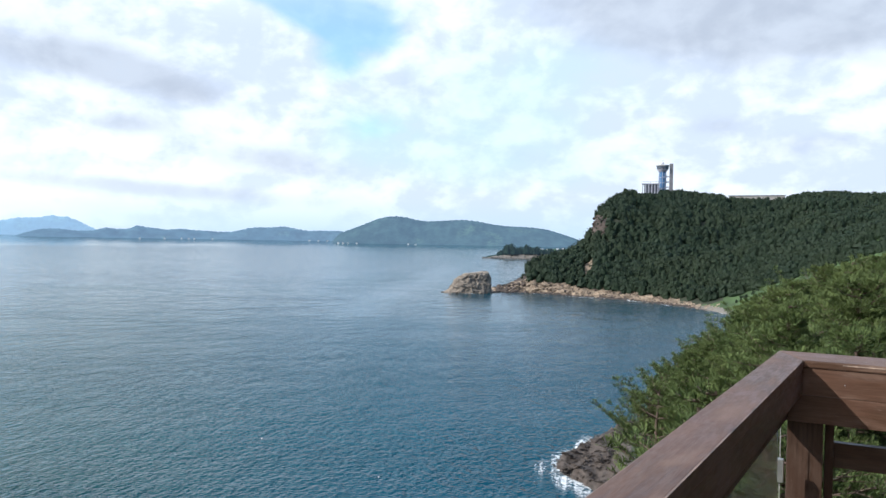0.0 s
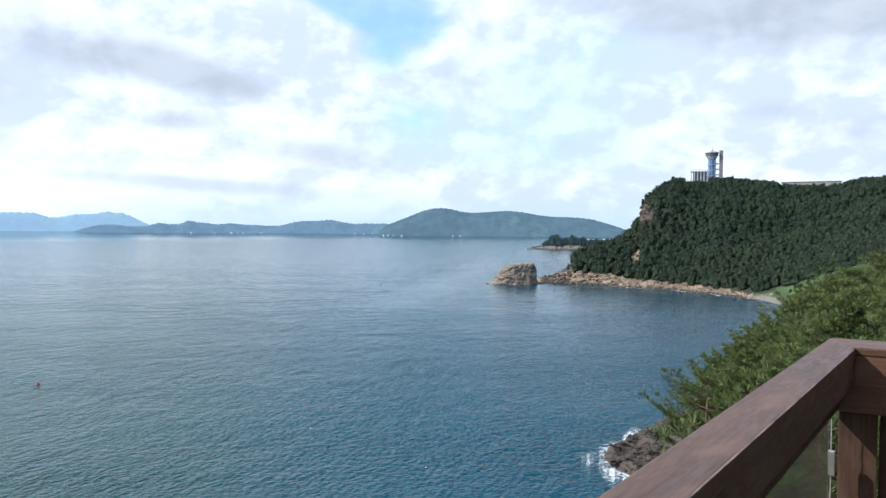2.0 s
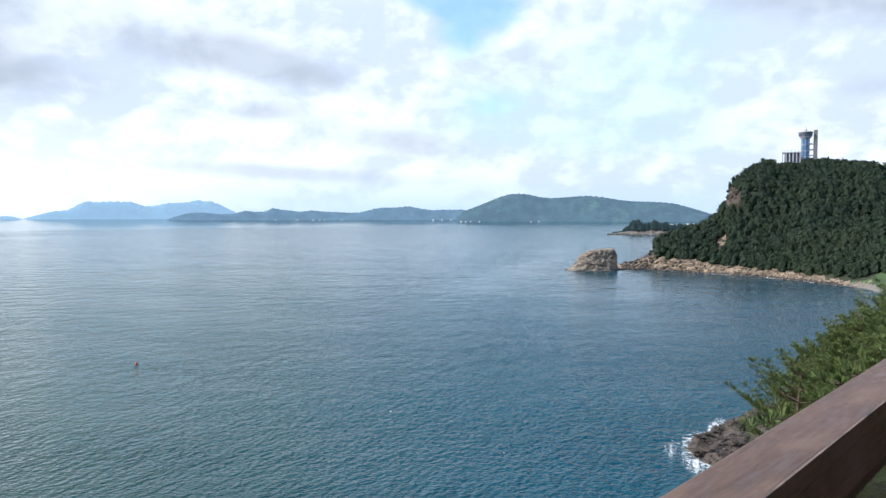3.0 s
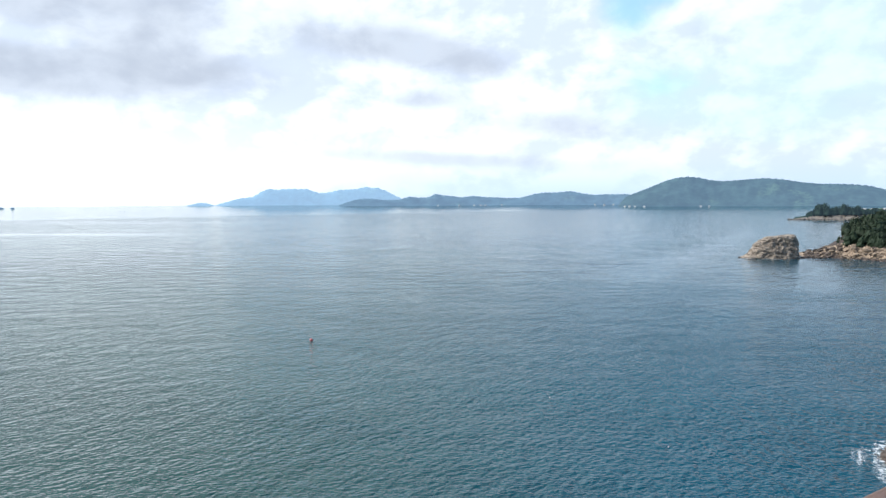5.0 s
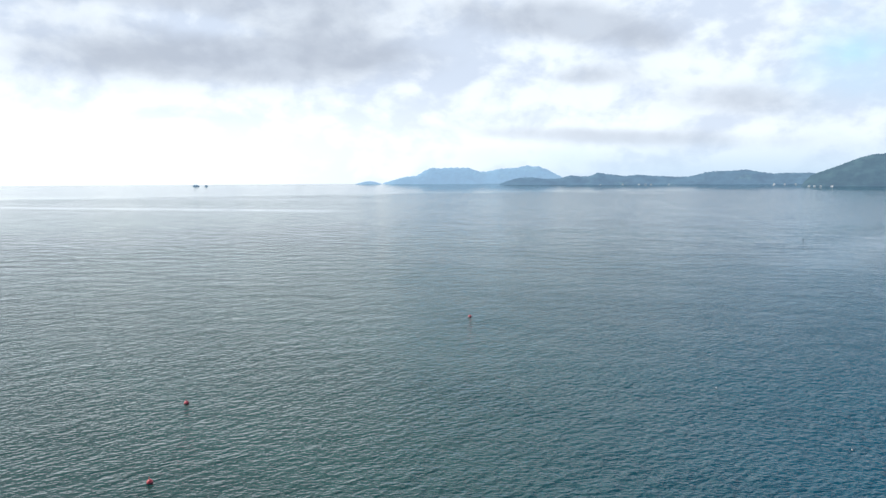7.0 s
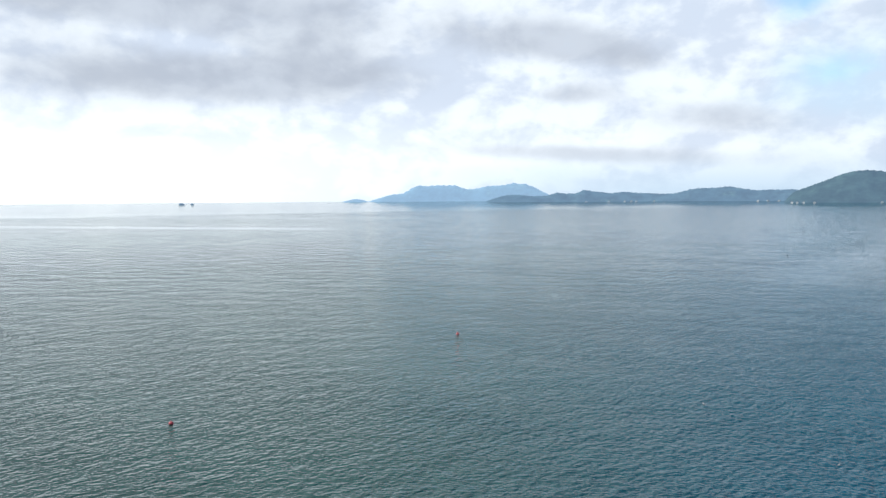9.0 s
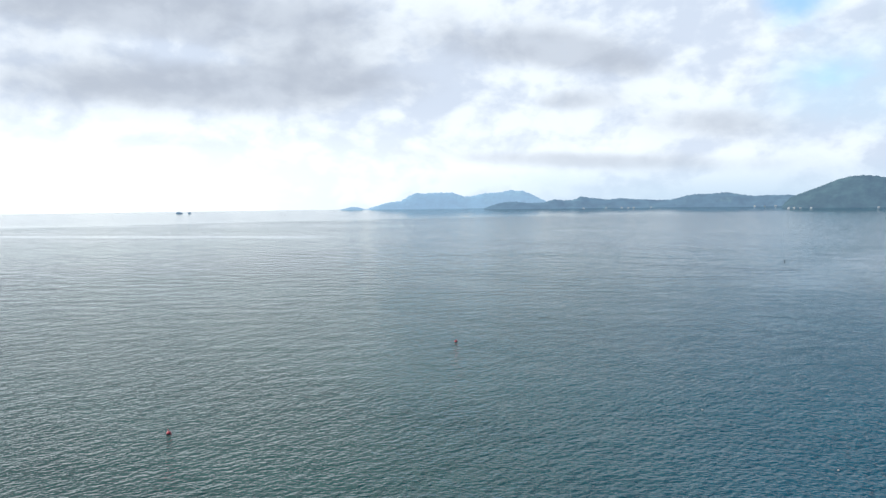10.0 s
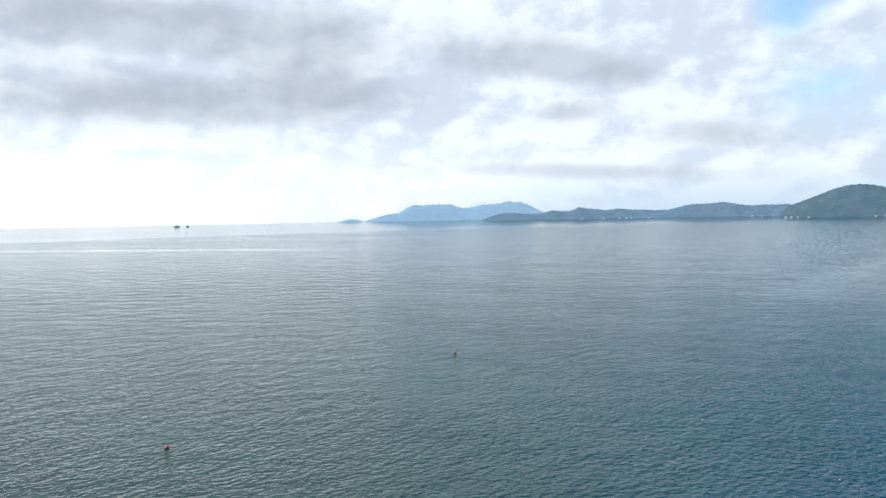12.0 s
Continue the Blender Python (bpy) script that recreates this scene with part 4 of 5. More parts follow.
def make_shore_rocks():
    rng = np.random.RandomState(5)
    spots, sizes = [], []
    for _ in range(1500):
        az = rng.uniform(4.3, 19.5)
        d = abs(rng.normal()) * 11 - 2
        r = shore_far(az) + d
        if r > wood_start(az) + 4:
            continue
        p = place(np.array([az]), np.array([r]))[0]
        spots.append((p[0], p[1], max(p[2], -0.6) - 0.2))
        sizes.append(rng.uniform(0.7, 2.6) * (1.5 if az < 10 else 1.0))
    for _ in range(150):                                 # between the stack and the point
        t = rng.uniform(0, 1)
        spots.append((46 + 16 * t + rng.normal() * 2.5, 742 + 26 * t + rng.normal() * 4, -0.4))
        sizes.append(rng.uniform(0.8, 2.6))
    for _ in range(110):
        a = rng.uniform(math.pi * 0.6, math.pi * 1.9)
        spots.append((25.5 + 26.0 * math.cos(a), 745 + 13.0 * math.sin(a), -0.3))
        sizes.append(rng.uniform(0.7, 2.2))
    for _ in range(170):                                 # broken bluffs under the edge of the wood
        az = 6.6 + 8.4 * rng.uniform() ** 1.4
        r = float(wood_start(az)) - rng.uniform(-3, 7)
        p = place(np.array([az]), np.array([r]))[0]
        spots.append((p[0], p[1], p[2] - 0.5))
        sizes.append(rng.uniform(2.0, 4.6) * (1.25 if az < 9.5 else 0.85))
    low = [k for k, p in enumerate(spots) if p[2] < 0.9 or rng.uniform() < 0.18 or (p[0] < 0.115 * p[1] and rng.uniform() < 0.7)]
    high = sorted(set(range(len(spots))) - set(low))
    rock_field("shore_rocks", "tan broken rocks along the headland shore", np.array([spots[k] for k in high]), [sizes[k] for k in high], SHORE, 3)
    rock_field("wet_rocks", "dark wet rocks at the headland waterline", np.array([spots[k] for k in low]), [sizes[k] for k in low], REEF, 13)
    spots, sizes = [], []
    for _ in range(130):
        az = rng.uniform(11.6, 13.1)
        r = rng.uniform(850, 985)
        p = place(np.array([az]), np.array([r]))[0]
        if 56 < p[2] < 96:
            spots.append((p[0], p[1], p[2] - 1.0))
            sizes.append(rng.uniform(2.0, 5.0))
    rock_field("cliff_blocks", "brown broken blocks on the cliff face", np.array(spots), sizes, CLIFF, 17)
    spots, sizes = [], []
    for _ in range(2600):
        az = rng.uniform(9.0, 16.0)
        r = rng.uniform(reef_inner(az) - 3, reef_outer(az) + 3)
        p = place(np.array([az]), np.array([r]))[0]
        if p[2] > 9 or p[2] < -1.6:
            continue
        spots.append((p[0], p[1], p[2] - 0.1))
        sizes.append(rng.uniform(0.25, 0.7) if rng.uniform() < 0.9 else rng.uniform(0.7, 1.3))
    rock_field("reef_rocks", "dark jagged rocks washed by surf", np.array(spots), sizes, REEF, 4, 0.5, 1)


make_shore_rocks()


def make_stack():
    """The layered sea stack off the point: a sloping seaward side, a tilted top and a sheer landward side."""
    seaward = tables((0, -1), (1.5, 2.5), (4, 5.5), (8, 8.5), (15, 13), (19, 19), (22, 24))
    landward = tables((0, 51.5), (4, 51), (14, 50.4), (18, 49.6), (22, 46.5))
    bm = bmesh.new()
    nu, nv, rings = 150, 46, []
    rough = lambda x, y, z, f: noise.noise(Vector((x * f, y * f, z * f)))
    lift = lambda x: 1.0 + 0.085 * (x - 32) / 16
    for j in range(nv):
        z0 = -2.0 + 23.0 * j / (nv - 1)
        lo, hi = float(seaward(max(z0, 0))), float(landward(max(z0, 0)))
        mid, half, ring = (lo + hi) / 2, (hi - lo) / 2, []
        for i in range(nu):
            a = 2 * math.pi * i / nu
            c, s = math.cos(a), math.sin(a)
            sq = 1.0 / (abs(c) ** 3 + abs(s) ** 3) ** (1 / 3)
            x, y = mid + c * sq * half, s * sq * (12.5 - 0.17 * max(z0, 0))
            dip = z0 + 0.16 * x + 0.1 * y
            bed = math.floor(dip / 1.7 + 0.8 * rough(x, y, z0, 0.11))
            step = 1.1 * noise.noise(Vector((bed * 3.7, c * 3.4, s * 3.4))) + 0.2 * math.sin(dip * 3.6 + 3 * rough(x, y, z0, 0.2))
            out = step + 1.5 * rough(x, y, z0, 0.13) + 1.4 * rough(x, y, z0, 0.34) + 0.7 * rough(x, y, z0, 0.9)
            z = z0 * lift(x) + (0.5 * rough(x, y, z0, 0.5) if j else 0)
            if j == nv - 1:
                z += 0.9 * rough(x, y, 5, 0.2)
            ring.append(bm.verts.new((x + out * c, y + out * s, z)))
        rings.append(ring)
    centre = Vector((36.0, 0.0, 0.0))
    for k in range(1, 8):
        ring = []
        for v in rings[nv - 1]:
            p = centre + (Vector((v.co.x, v.co.y, 0)) - centre) * (1 - k / 8)
            top = 21.0 * lift(p.x) + 0.9 * rough(p.x, p.y, 5, 0.2) + 0.7 * rough(p.x, p.y, 3, 0.5)
            ring.append(bm.verts.new((p.x, p.y, top)))
        rings.append(ring)
    for a, b in zip(rings, rings[1:]):
        for i in range(nu):
            bm.faces.new((a[i], a[(i + 1) % nu], b[(i + 1) % nu], b[i]))
    bm.faces.new(rings[-1])
    ob = part("sea_rock", bm, STACK, None, local=pose(0, 746, 0, 0, 0, 0))
    tagged(ob, "tan layered sea stack rising from the water", "rock")


make_stack()

# ---------------------------------------------------------------- deck and railings
DECK = EYE - 1.7
CORNER = Vector((1.6046, 3.3836, EYE - 0.5))      # outer top corner of the hand rails
INNER = Vector((1.5783, 3.1050, EYE - 0.5))
ALONG, ACROSS = Vector((math.cos(radians(56.4886)), math.sin(radians(56.4886)), 0)), Vector((math.sin(radians(56.4886)), -math.cos(radians(56.4886)), 0))
SIDE, INSIDE = Vector((math.cos(radians(-26.116)), math.sin(radians(-26.116)), 0)), Vector((math.sin(radians(-26.116)), -math.cos(radians(-26.116)), 0))


def frame_of(origin, way, inward):
    """A pose with x along way, y inward and z up."""
    m = Matrix.Identity(4)
    m.col[0][:3], m.col[1][:3], m.col[2][:3], m.col[3][:3] = way, inward, (0, 0, 1), origin
    return m


def board(name, parent, lo, hi, bevel=0.004, mat=None, label="", cut=None):
    """A timber in its railing's own axes, its length along x; cut: (x shift at inner edge) for mitred ends."""
    bm = box(bmesh.new(), lo, hi, 0.0)
    if cut:
        for v in bm.verts:
            if v.co.x > (lo[0] + hi[0]) / 2:
                v.co.x += cut[1] * (v.co.y - lo[1])
            else:
                v.co.x += cut[0] * (v.co.y - lo[1])
    if bevel:
        bmesh.ops.bevel(bm, geom=list(bm.edges), offset=bevel, segments=2, profile=0.6, affect="EDGES")
    return part(name, bm, mat or WOOD, parent, label)


def make_railings():
    drop = EYE - 0.5 - DECK
    # rail along the sea side: x runs towards the corner, y to the inside
    a = new("deck_railing")
    a.matrix_basis = frame_of(CORNER, ALONG, ACROSS)
    tagged(a, "dark stained timber railing with glass panels on the deck", "railing")
    mitre = -0.2468 / 0.1319
    board("handrail", a, (-4.6, 0.0, -0.05), (0.0, 0.1319, 0.0), 0.006, label="worn brown timber handrail", cut=(0, mitre))
    board("worn_edge", a, (-4.59, 0.1285, -0.0045), (-0.30, 0.1335, -0.0005), 0.001, ARRIS, "rubbed paler edge of the handrail")
    board("beam", a, (-4.6, 0.016, -0.155), (-0.235, 0.128, -0.0505), 0.003)
    board("lower_beam", a, (-4.6, 0.03, -0.262), (-0.235, 0.075, -0.1555), 0.003, WOOD_SHADED)
    board("bottom_rail", a, (-4.6, 0.03, -1.12), (-0.42, 0.09, -1.03), 0.004, WOOD_SHADED)
    glass = board("glass_panel", a, (-2.3, 0.056, -1.03), (-0.42, 0.064, -0.156), 0.001, GLASS, "dusty clear glass panel")
    glass.visible_shadow = False
    board("glass_panel", a, (-4.4, 0.056, -1.03), (-2.46, 0.064, -0.156), 0.001, GLASS, "dusty clear glass panel").visible_shadow = False
    for lo, hi in ((-0.52, -0.42), (-0.92, -0.82)):
        board("clip", glass, (-0.356, 0.048, lo), (-0.331, 0.078, hi), 0.003, STEEL, "bright steel glass clip")
    board("edge_strip", glass, (-0.334, 0.0585, -1.03), (-0.331, 0.0615, -0.156), 0.001, GREY_PAINT, "thin grey glass edge")
    board("post", a, (-2.44, 0.01, -drop), (-2.32, 0.12, -0.156), 0.004, WOOD_UP_SHADED)
    board("post", a, (-4.6, 0.01, -drop), (-4.48, 0.12, -0.156), 0.004, WOOD_UP_SHADED)
    # rail across the far end: x runs away from the corner, y to the inside
    b = new("deck_railing")
    b.matrix_basis = frame_of(INNER, SIDE, INSIDE)
    tagged(b, "brown timber railing with deep apron boards on the deck", "railing")
    slant = (INNER - CORNER).dot(SIDE) / (INNER - CORNER).dot(INSIDE)
    board("handrail", b, ((CORNER - INNER).dot(SIDE), -0.2617, -0.033), (2.6, 0.0, 0.0), 0.007, label="brown timber handrail with pale worn edge", cut=(slant, 0))
    board("worn_edge", b, (0.15, -0.004, -0.0135), (2.59, 0.0022, -0.0085), 0.001, WORN, "pale worn edge of the handrail")
    board("apron_board", b, (-0.10, -0.05, -0.153), (2.6, -0.006, -0.034), 0.003)
    board("apron_board", b, (-0.10, -0.05, -0.273), (2.6, -0.006, -0.1535), 0.003)
    board("post", b, (-0.058, -0.17, -drop), (0.084, -0.02, -0.274), 0.004, WOOD_UP_SHADED)
    board("stile", b, (0.094, -0.14, -drop), (0.128, -0.085, -0.274), 0.002, WOOD_UP_SHADED)
    board("mid_rail", b, (0.129, -0.13, -0.475), (2.46, -0.09, -0.365), 0.003, WOOD_SHADED)
    board("mid_rail", b, (0.129, -0.13, -0.80), (2.46, -0.09, -0.70), 0.003, WOOD_SHADED)
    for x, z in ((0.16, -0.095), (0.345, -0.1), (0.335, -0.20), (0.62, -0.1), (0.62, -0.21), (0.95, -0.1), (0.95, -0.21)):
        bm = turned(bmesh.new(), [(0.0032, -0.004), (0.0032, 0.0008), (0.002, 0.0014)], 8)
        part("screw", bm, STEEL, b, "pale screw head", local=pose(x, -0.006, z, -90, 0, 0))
    board("post", b, (2.46, -0.17, -drop), (2.6, -0.02, -0.274), 0.004, WOOD_UP_SHADED)


make_railings()


def make_deck():
    """Deck boards under the railings, cut to the deck's outline."""
    deck = tagged(new("floor"), "brown timber deck boards", "floor", kind="structure")
    wide = 0.14
    me = None
    for k in range(30):
        bm = box(bmesh.new(), (-4.7, 0, -0.04), (0.0, wide, 0.0), 0.003) if me is None else None
        if me is None:
            ob = part("plank", bm, WOOD, deck)
            me = ob.data
        else:
            ob = under(new("plank", me), deck)
        origin = CORNER + ACROSS * (0.02 + k * (wide + 0.006)) + ALONG * (mitre_at(0.02 + k * (wide + 0.006)))
        origin.z = DECK
        ob.matrix_basis = frame_of(origin, ALONG, ACROSS)


def mitre_at(off):
    """How far along the sea-side rail the end rail lies, that far inside."""
    return SIDE.dot(ALONG) / SIDE.dot(ACROSS) * off


make_deck()


# ---------------------------------------------------------------- surf, floats and skerries
def foam_band(name, label, az, inner, outer, height, along=1.0):
    """A thin sheet of broken foam between two lines; it thins out to its edges."""
    rows = np.linspace(0, 1, 7)
    A, K = np.meshgrid(az, rows, indexing="ij")
    R = inner(A) + (outer(A) - inner(A)) * K
    V = np.stack([R * np.sin(np.radians(A)), R * np.cos(np.radians(A)), np.full_like(R, height)], -1).reshape(-1, 3)
    nk = len(rows)
    i, j = np.meshgrid(np.arange(len(az) - 1), np.arange(nk - 1), indexing="ij")
    F = np.stack([i * nk + j, (i + 1) * nk + j, (i + 1) * nk + j + 1, i * nk + j + 1], -1).reshape(-1, 4)
    ob = raw(name, V, F, FOAM)
    thick = ob.data.attributes.new("thick", "FLOAT", "POINT")
    ends = np.sin(np.linspace(0, 1, len(az)) * np.pi)[:, None] ** 0.4
    patch = 0.5 + 0.5 * wave_noise(A * 9.0, A * 2.0, 17.0, 31)
    t = np.sin(np.clip(K * 0.82 + 0.18, 0, 1) * np.pi) ** 0.8 * ends * (1 - along + along * np.clip(patch * 1.5, 0, 1))
    thick.data.foreach_set("value", t.ravel().astype(np.float32))
    return tagged(ob, label, "surf", kind="stuff")


foam_band("surf", "white surf breaking on the dark rocks", np.arange(7.4, 15.5, 0.04), lambda a: np.maximum(reef_outer(a) - 5, 175), lambda a: np.maximum(reef_outer(a), 178) + 11 - 4 * np.sin(a * 2.6), 0.14, 0.75)
foam_band("surf", "white surf round the end of the dark rocks", np.arange(7.5, 13.0, 0.04), lambda a: reef_inner(a) + 5, lambda a: reef_inner(a) - 14 + 3 * np.sin(a * 3.1), 0.17, 0.8)
foam_band("shore_surf", "thin white surf line along the headland shore", np.arange(4.6, 23.0, 0.03), lambda a: coast_far(a) + 1, lambda a: coast_far(a) - 7, 0.16, 1.0)
foam_band("stack_surf", "white water at the foot of the sea stack", np.arange(0.0, 4.0, 0.03), lambda a: 735 + 0 * a, lambda a: 728 + 0 * a, 0.18, 1.0)


def make_float(size, mat, mast):
    buoy = new("buoy")
    bm = turned(bmesh.new(), [(0.12 * size, -0.5 * size), (0.42 * size, -0.32 * size), (0.52 * size, 0.0), (0.44 * size, 0.34 * size), (0.2 * size, 0.52 * size), (0.08 * size, 0.56 * size)], 14)
    part("float", bm, mat, buoy, smooth=True)
    bm = turned(bmesh.new(), [(0.53 * size, -0.06 * size), (0.56 * size, -0.02 * size), (0.56 * size, 0.04 * size), (0.53 * size, 0.08 * size)], 14)
    part("band", bm, NET_BLACK, buoy, "dark rubbing band")
    if mast:
        bm = turned(bmesh.new(), [(0.06 * size, 0.5 * size), (0.05 * size, 0.9 * size), (0.03 * size, 0.95 * size)], 8)
        part("eye_stem", bm, mat, buoy)
    return buoy


for x, y, size, mat, label in ((-155, 106, 1.15, RED_PLASTIC, "round red mooring buoy floating on the sea"), (-159, 243, 1.2, RED_PLASTIC, "small red mooring buoy farther out"),
                               (-119, 73, 1.15, RED_PLASTIC, "round red mooring buoy close under the cliff"), (-110, 731, 1.2, NET_BLACK, "dark float on the open water"),
                               (-49, 196, 0.45, GREY_PAINT, "small grey float on the sea"), (-14, 166, 0.4, GREY_PAINT, "small grey float near the rocks")):
    b = make_float(size, mat, size > 1)
    b.matrix_basis = pose(x, y, 0.12 * size, 6, -4, 20)
    tagged(b, label, "buoy", "floats on the sea")


def skerry(az, dist, wide, high, seed):
    rng = np.random.RandomState(seed)
    v, f = rock_mesh(rng, (wide / 2, wide / 2.6, high), 1.0, 7)
    v[:, 2] = np.maximum(v[:, 2], -3)
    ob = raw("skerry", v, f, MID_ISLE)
    ob.matrix_basis = pose(dist * math.sin(radians(az)), dist * math.cos(radians(az)), float(sea_level(np.array(float(dist)))) - 0.5)
    return tagged(ob, "small grey rock islet far out at sea", "rock", "far rocks")


skerry(-54.35, 4430, 62, 17, 1)
skerry(-53.68, 4430, 34, 9, 2)


def make_boat(az, dist, size):
    """A fishing boat far out: hull and wheelhouse."""
    boat = new("fishing_boat")
    bm = bmesh.new()
    box(bm, (-size / 2, -size * 0.13, -0.4), (size / 2, size * 0.13, size * 0.12))
    for v in bm.verts:
        if v.co.x > 0:
            v.co.y *= 0.25
            if v.co.z > 0:
                v.co.z += size * 0.06
                v.co.x += size * 0.08
        if v.co.z < 0:
            v.co.x *= 0.85
            v.co.y *= 0.7
    part("hull", bm, GREY_PAINT, boat)
    part("wheelhouse", box(bmesh.new(), (-size * 0.3, -size * 0.09, size * 0.12), (0, size * 0.09, size * 0.32), 0.1), WHITE_PAINT, boat)
    part("mast", box(bmesh.new(), (-0.1, -0.1, size * 0.3), (0.1, 0.1, size * 0.5)), GREY_PAINT, boat)
    boat.matrix_basis = pose(dist * math.sin(radians(az)), dist * math.cos(radians(az)), float(sea_level(np.array(float(dist)))), 0, 0, 160)
    tagged(boat, "small grey fishing boat far out at sea", "boat", "far boats")


for az, dist in ((-58.9, 3650), (-58.4, 3680), (-46.9, 3820), (-46.6, 3830)):
    make_boat(az, dist, 9.0)


# ---------------------------------------------------------------- observation tower on the headland
def make_tower():
    az, r = 16.95, 1120.0
    base = float(land(np.array([az]), np.array([r]))[0])
    tower = new("observation_tower")
    # x to the right as seen from the deck, y away
    tower.matrix_basis = pose(r * math.sin(radians(az)), r * math.cos(radians(az)), base, 0, 0, -az)
    tagged(tower, "white and blue glass observation tower with a tall shaft", "tower")
    top = 171.0 - base
    part("body", turned(bmesh.new(), [(5.0, -2), (5.0, top - 9), (4.7, top - 8.5)], 24), TOWER_GLASS, tower, "blue glazed cylinder")
    for k in range(8):
        a = 2 * math.pi * k / 8
        bm = box(bmesh.new(), (-0.25, -0.25, -2), (0.25, 0.25, top - 8.6), 0.05)
        part("column", bm, LILAC_PAINT, tower, local=pose(5.15 * math.cos(a), 5.15 * math.sin(a), 0, 0, 0, math.degrees(a)))
    for z in (8, 16, 24):
        part("ring", turned(bmesh.new(), [(5.7, z), (6.1, z + 0.1), (6.1, z + 0.6), (5.7, z + 0.7)], 24), LILAC_PAINT, tower)
    part("neck", turned(bmesh.new(), [(5.6, top - 9), (8.2, top - 5.5), (8.4, top - 5.2)], 24), LILAC_PAINT, tower)
    part("lookout", turned(bmesh.new(), [(8.2, top - 5.2), (8.8, top - 4.6), (8.8, top - 0.8), (8.2, top - 0.4)], 24), DARK_PAINT, tower, "dark glazed lookout ring")
    part("roof", turned(bmesh.new(), [(9.6, top - 0.6), (9.6, top + 0.5), (7.0, top + 1.3), (2.0, top + 2.0)], 24), GREY_PAINT, tower)
    part("turret", turned(bmesh.new(), [(2.0, top + 1.8), (1.8, top + 4.6), (0.6, top + 5.2)], 12), LILAC_PAINT, tower)
    part("antenna", turned(bmesh.new(), [(0.35, top + 5), (0.22, top + 9), (0.08, top + 11)], 8), LILAC_PAINT, tower)
    part("shaft", box(bmesh.new(), (10.0, -2.6, -3), (15.2, 2.6, top + 3.0), 0.15), SHAFT_PAINT, tower, "tall dark grey lift shaft")
    for z in (9, 17, 25):
        part("footbridge", box(bmesh.new(), (5.5, -1.0, z), (10.1, 1.0, z + 1.8), 0.05), LILAC_PAINT, tower)
    # terrace building in front
    annex = new("terrace_building")
    az2, r2 = 16.02, 1092.0
    base2 = float(land(np.array([az2]), np.array([r2]))[0])
    high = 145.0 - base2
    annex.matrix_basis = pose(r2 * math.sin(radians(az2)), r2 * math.cos(radians(az2)), base2, 0, 0, -az2)
    tagged(annex, "white columned terrace building below the tower", "building")
    part("hall", box(bmesh.new(), (-7.5, -2, -3), (13, 10, high - 4.0), 0.1), DARK_PAINT, annex, "dark recessed glazing")
    part("roof_slab", box(bmesh.new(), (-11, -6, high - 4.0), (13.5, 11, high - 2.6), 0.1), LILAC_PAINT, annex)
    for k in range(6):
        x = -9.8 + k * 4.3
        part("column", box(bmesh.new(), (x - 0.75, -5.2, -4), (x + 0.75, -3.8, high - 4.0), 0.06), LILAC_PAINT, annex)
    for k in range(7):
        x = -10.6 + k * 3.9
        part("rail_post", box(bmesh.new(), (x - 0.2, -5.7, high - 2.6), (x + 0.2, -5.3, high - 0.2), 0), LILAC_PAINT, annex)
    part("rail_bar", box(bmesh.new(), (-10.8, -5.7, high - 0.5), (13.2, -5.3, high), 0), LILAC_PAINT, annex)
    part("stair_block", box(bmesh.new(), (12.2, 0, -2), (17, 6, high - 9), 0.1), LILAC_PAINT, annex)
    # long low building on the ridge
    block = new("ridge_building")
    az3, r3 = 23.6, 1180.0
    block.matrix_basis = pose(r3 * math.sin(radians(az3)), r3 * math.cos(radians(az3)), 117.0, 0, 0, -az3)
    tagged(block, "long low grey building along the ridge", "building")
    part("wall", box(bmesh.new(), (-39, 0, -4), (39, 12, 12.2), 0.1), BEIGE_WALL, block)
    part("roof", box(bmesh.new(), (-40, -0.8, 12.2), (40, 12.8, 13.2), 0.1), SHAFT_PAINT, block)


make_tower()


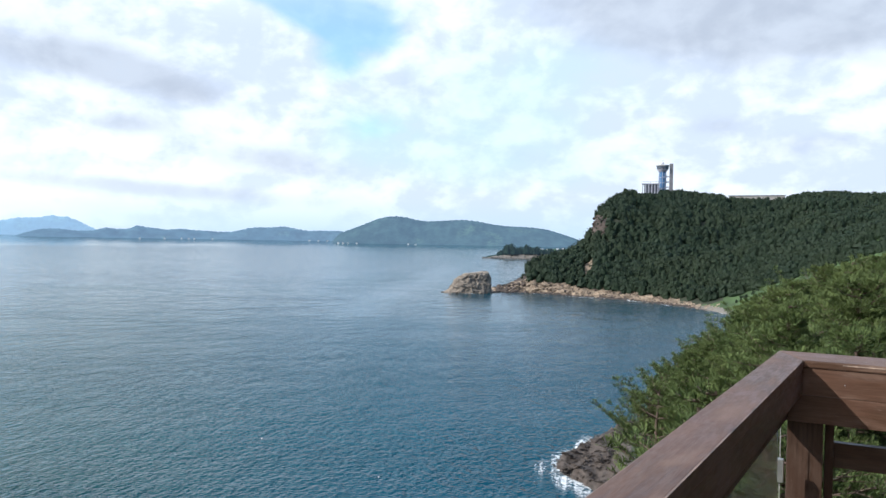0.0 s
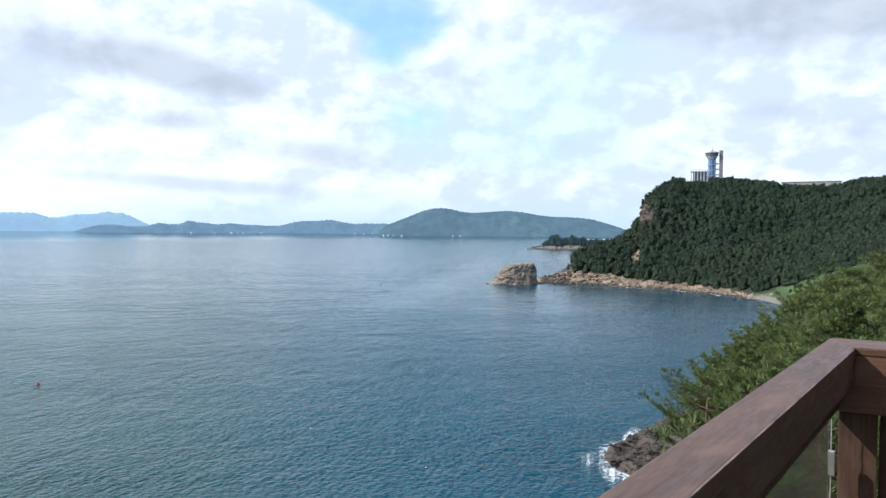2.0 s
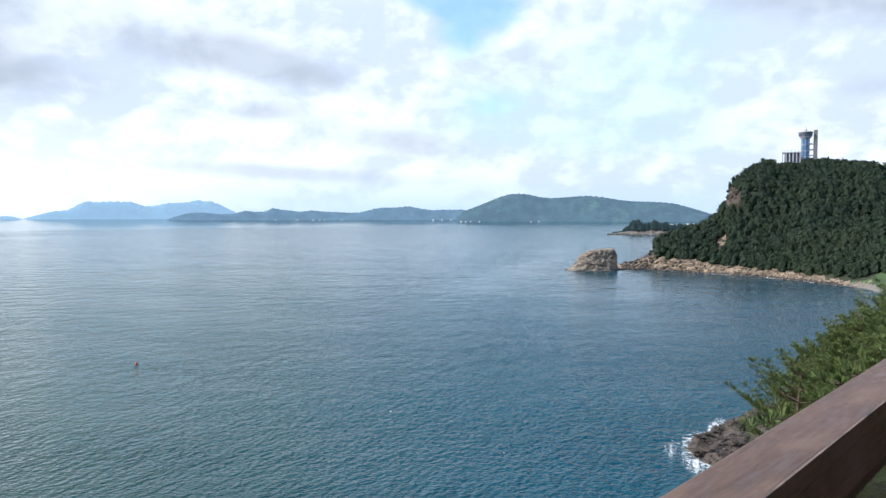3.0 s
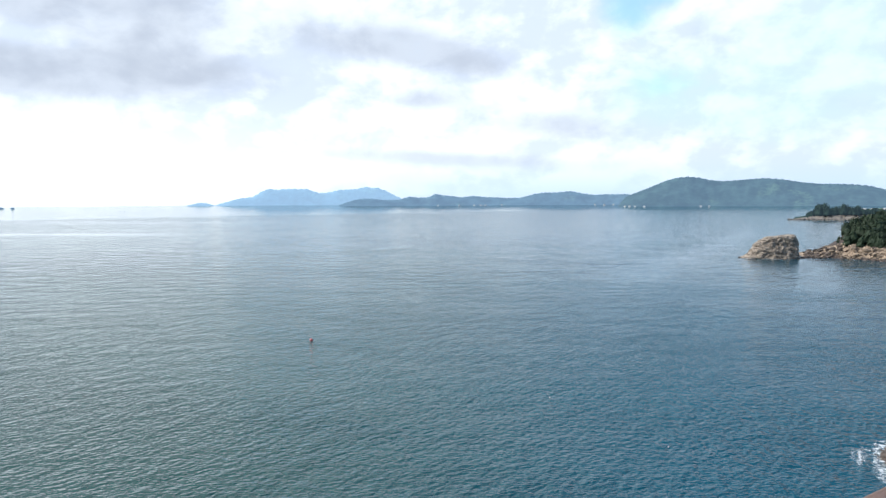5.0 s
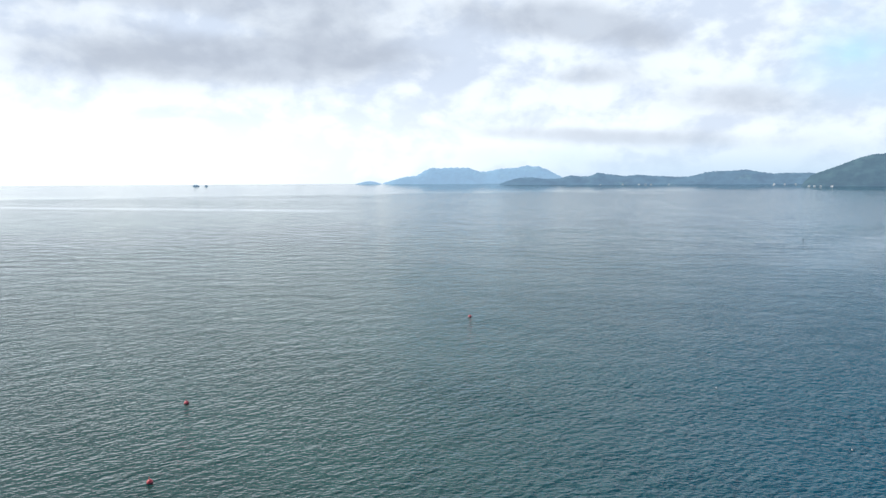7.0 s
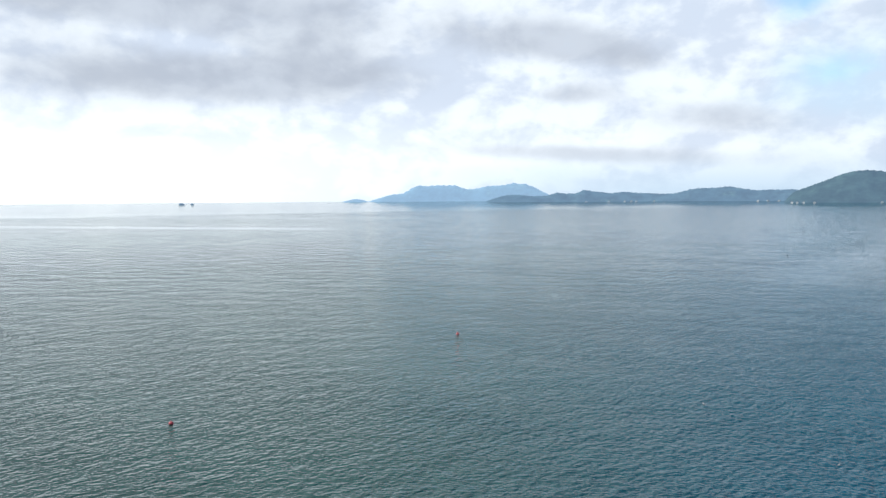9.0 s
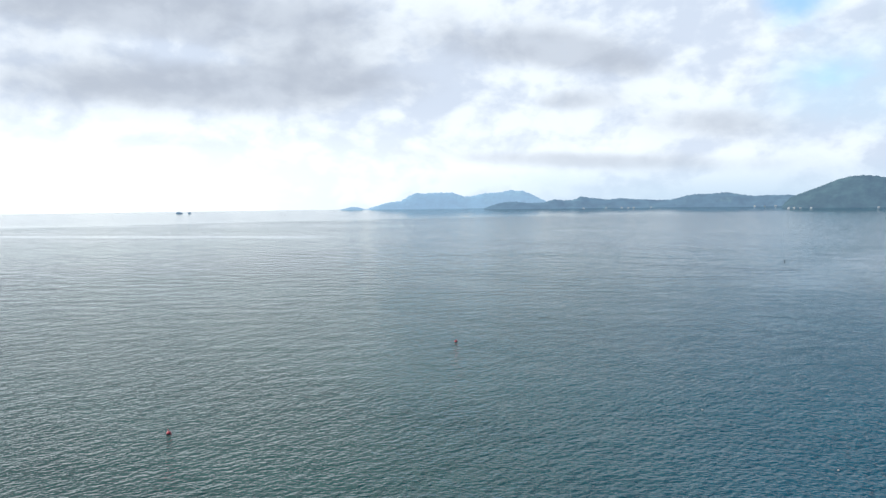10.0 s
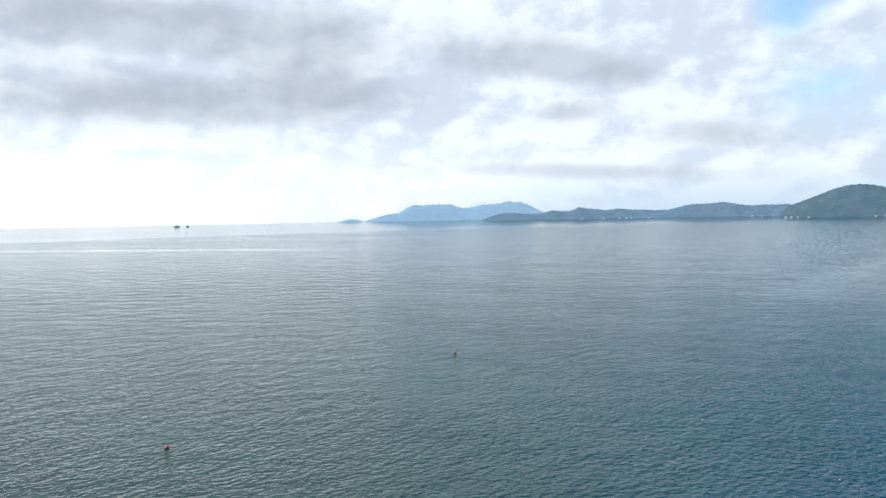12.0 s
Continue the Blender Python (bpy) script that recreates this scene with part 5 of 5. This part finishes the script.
# ---------------------------------------------------------------- low point beyond the headland, with fields and houses
def make_point():
    line = tables((3.3, -1.55), (3.6, -1.42), (4.2, -1.30), (4.7, -1.18), (5.5, -1.10), (8, -1.05), (11, -1.0), (14, -1.0))
    az, rows = np.arange(3.3, 14.01, 0.12), np.linspace(0, 1, 9)
    A, K = np.meshgrid(az, rows, indexing="ij")
    D = 2125 + 260 * K + 12 * wave_noise(A * 60, K * 20, 30, 3)
    Z = (EYE + 2150 * np.tan(np.radians(line(A)))) * np.clip(np.sin(np.clip(K * 5, 0, 1) * np.pi / 2), 0, 1) - 1.2
    V = np.stack([D * np.sin(np.radians(A)), D * np.cos(np.radians(A)), Z], -1).reshape(-1, 3)
    nk = len(rows)
    i, j = np.meshgrid(np.arange(len(az) - 1), np.arange(nk - 1), indexing="ij")
    F = np.stack([i * nk + j, (i + 1) * nk + j, (i + 1) * nk + j + 1, i * nk + j + 1], -1).reshape(-1, 4)
    ob = raw("ground_point", V, F, [PALE_HAZED_SHORE, HEADLAND], (j.ravel() > 1).astype(int), smooth=True)
    tagged(ob, "low rocky point with pale shore", "ground", kind="structure")
    rng = np.random.RandomState(77)
    spots, sizes = [], []
    for _ in range(420):
        a = rng.uniform(4.35, 13.5)
        k = rng.uniform(0.08, 0.5)
        h = (rng.uniform(9, 19) + 9 * rng.uniform() ** 4) * (1.05 + 0.25 * math.sin(a * 5.0) if a < 7.6 else 0.7) * min(1.0, (a - 3.9) / 0.8)
        d = 2125 + 260 * k
        spots.append((d * math.sin(radians(a)), d * math.cos(radians(a)), EYE + 2150 * math.tan(radians(float(line(a)))) - 2.5))
        sizes.append((h * rng.uniform(0.4, 0.6), h))
    templates = [leaf_template(np.random.RandomState(60 + k), 34, 1.0, 0.16) for k in range(5)]
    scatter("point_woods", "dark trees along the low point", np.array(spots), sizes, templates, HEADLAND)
    spots, sizes = [], []
    for _ in range(260):
        a = rng.uniform(3.2, 9.5)
        d = 2125 + rng.uniform(-10, 22)
        spots.append((d * math.sin(radians(a)), d * math.cos(radians(a)), rng.uniform(-0.5, 3.0)))
        sizes.append(rng.uniform(2.0, 6.0))
    rock_field("point_rocks", "pale broken rocks round the low point", np.array(spots), sizes, PALE_HAZED_SHORE, 9)
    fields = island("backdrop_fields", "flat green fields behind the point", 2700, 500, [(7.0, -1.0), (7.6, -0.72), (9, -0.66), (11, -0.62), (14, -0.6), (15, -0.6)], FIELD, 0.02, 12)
    return fields


# Faint emission stands for the haze over these fields.
FIELD = material("haze_glow_fields", haze_build((0.085, 0.135, 0.050), (0.16, 0.24, 0.22), 0.25))
make_point()


def make_house(wide, deep, high):
    house = new("house")
    part("wall", box(bmesh.new(), (-wide / 2, -deep / 2, -1.5), (wide / 2, deep / 2, high), 0), WHITE_PAINT, house)
    bm = box(bmesh.new(), (-wide / 2 - 0.6, -deep / 2 - 0.6, high), (wide / 2 + 0.6, deep / 2 + 0.6, high + 2.6))
    for v in bm.verts:
        if v.co.z > high + 1:
            v.co.y *= 0.05
    part("roof", bm, GREY_PAINT, house)
    return house


house = tagged(make_house(9, 6, 4), "small white house on the far shore", "house", "houses on the far shores")
HOUSES = [(9.1, 2640, 20.5), (9.5, 2690, 21), (10.2, 2680, 21), (7.9, 2660, 18.5), (8.4, 2650, 19),
          (-8.35, 4068, None), (-8.0, 4068, None), (-7.6, 4066, None), (-9.2, 4470, None), (-9.9, 4470, None), (-10.6, 4470, None), (-6.9, 4064, None), (-2.8, 4064, None), (-2.2, 4062, None),
          (-19.2, 4466, None), (-20.1, 4466, None), (-19.6, 4466, None), (-17.9, 4466, None), (-21.3, 4466, None), (-23.0, 4466, None)]
for k, (az, dist, z) in enumerate(HOUSES):
    z = float(sea_level(np.array(float(dist)))) - 1.2 if z is None else z
    m = pose(dist * math.sin(radians(az)), dist * math.cos(radians(az)), z, 0, 0, -az + 12 * (k % 5 - 2))
    if k:
        copy_thing(house, m)
    else:
        house.matrix_basis = m
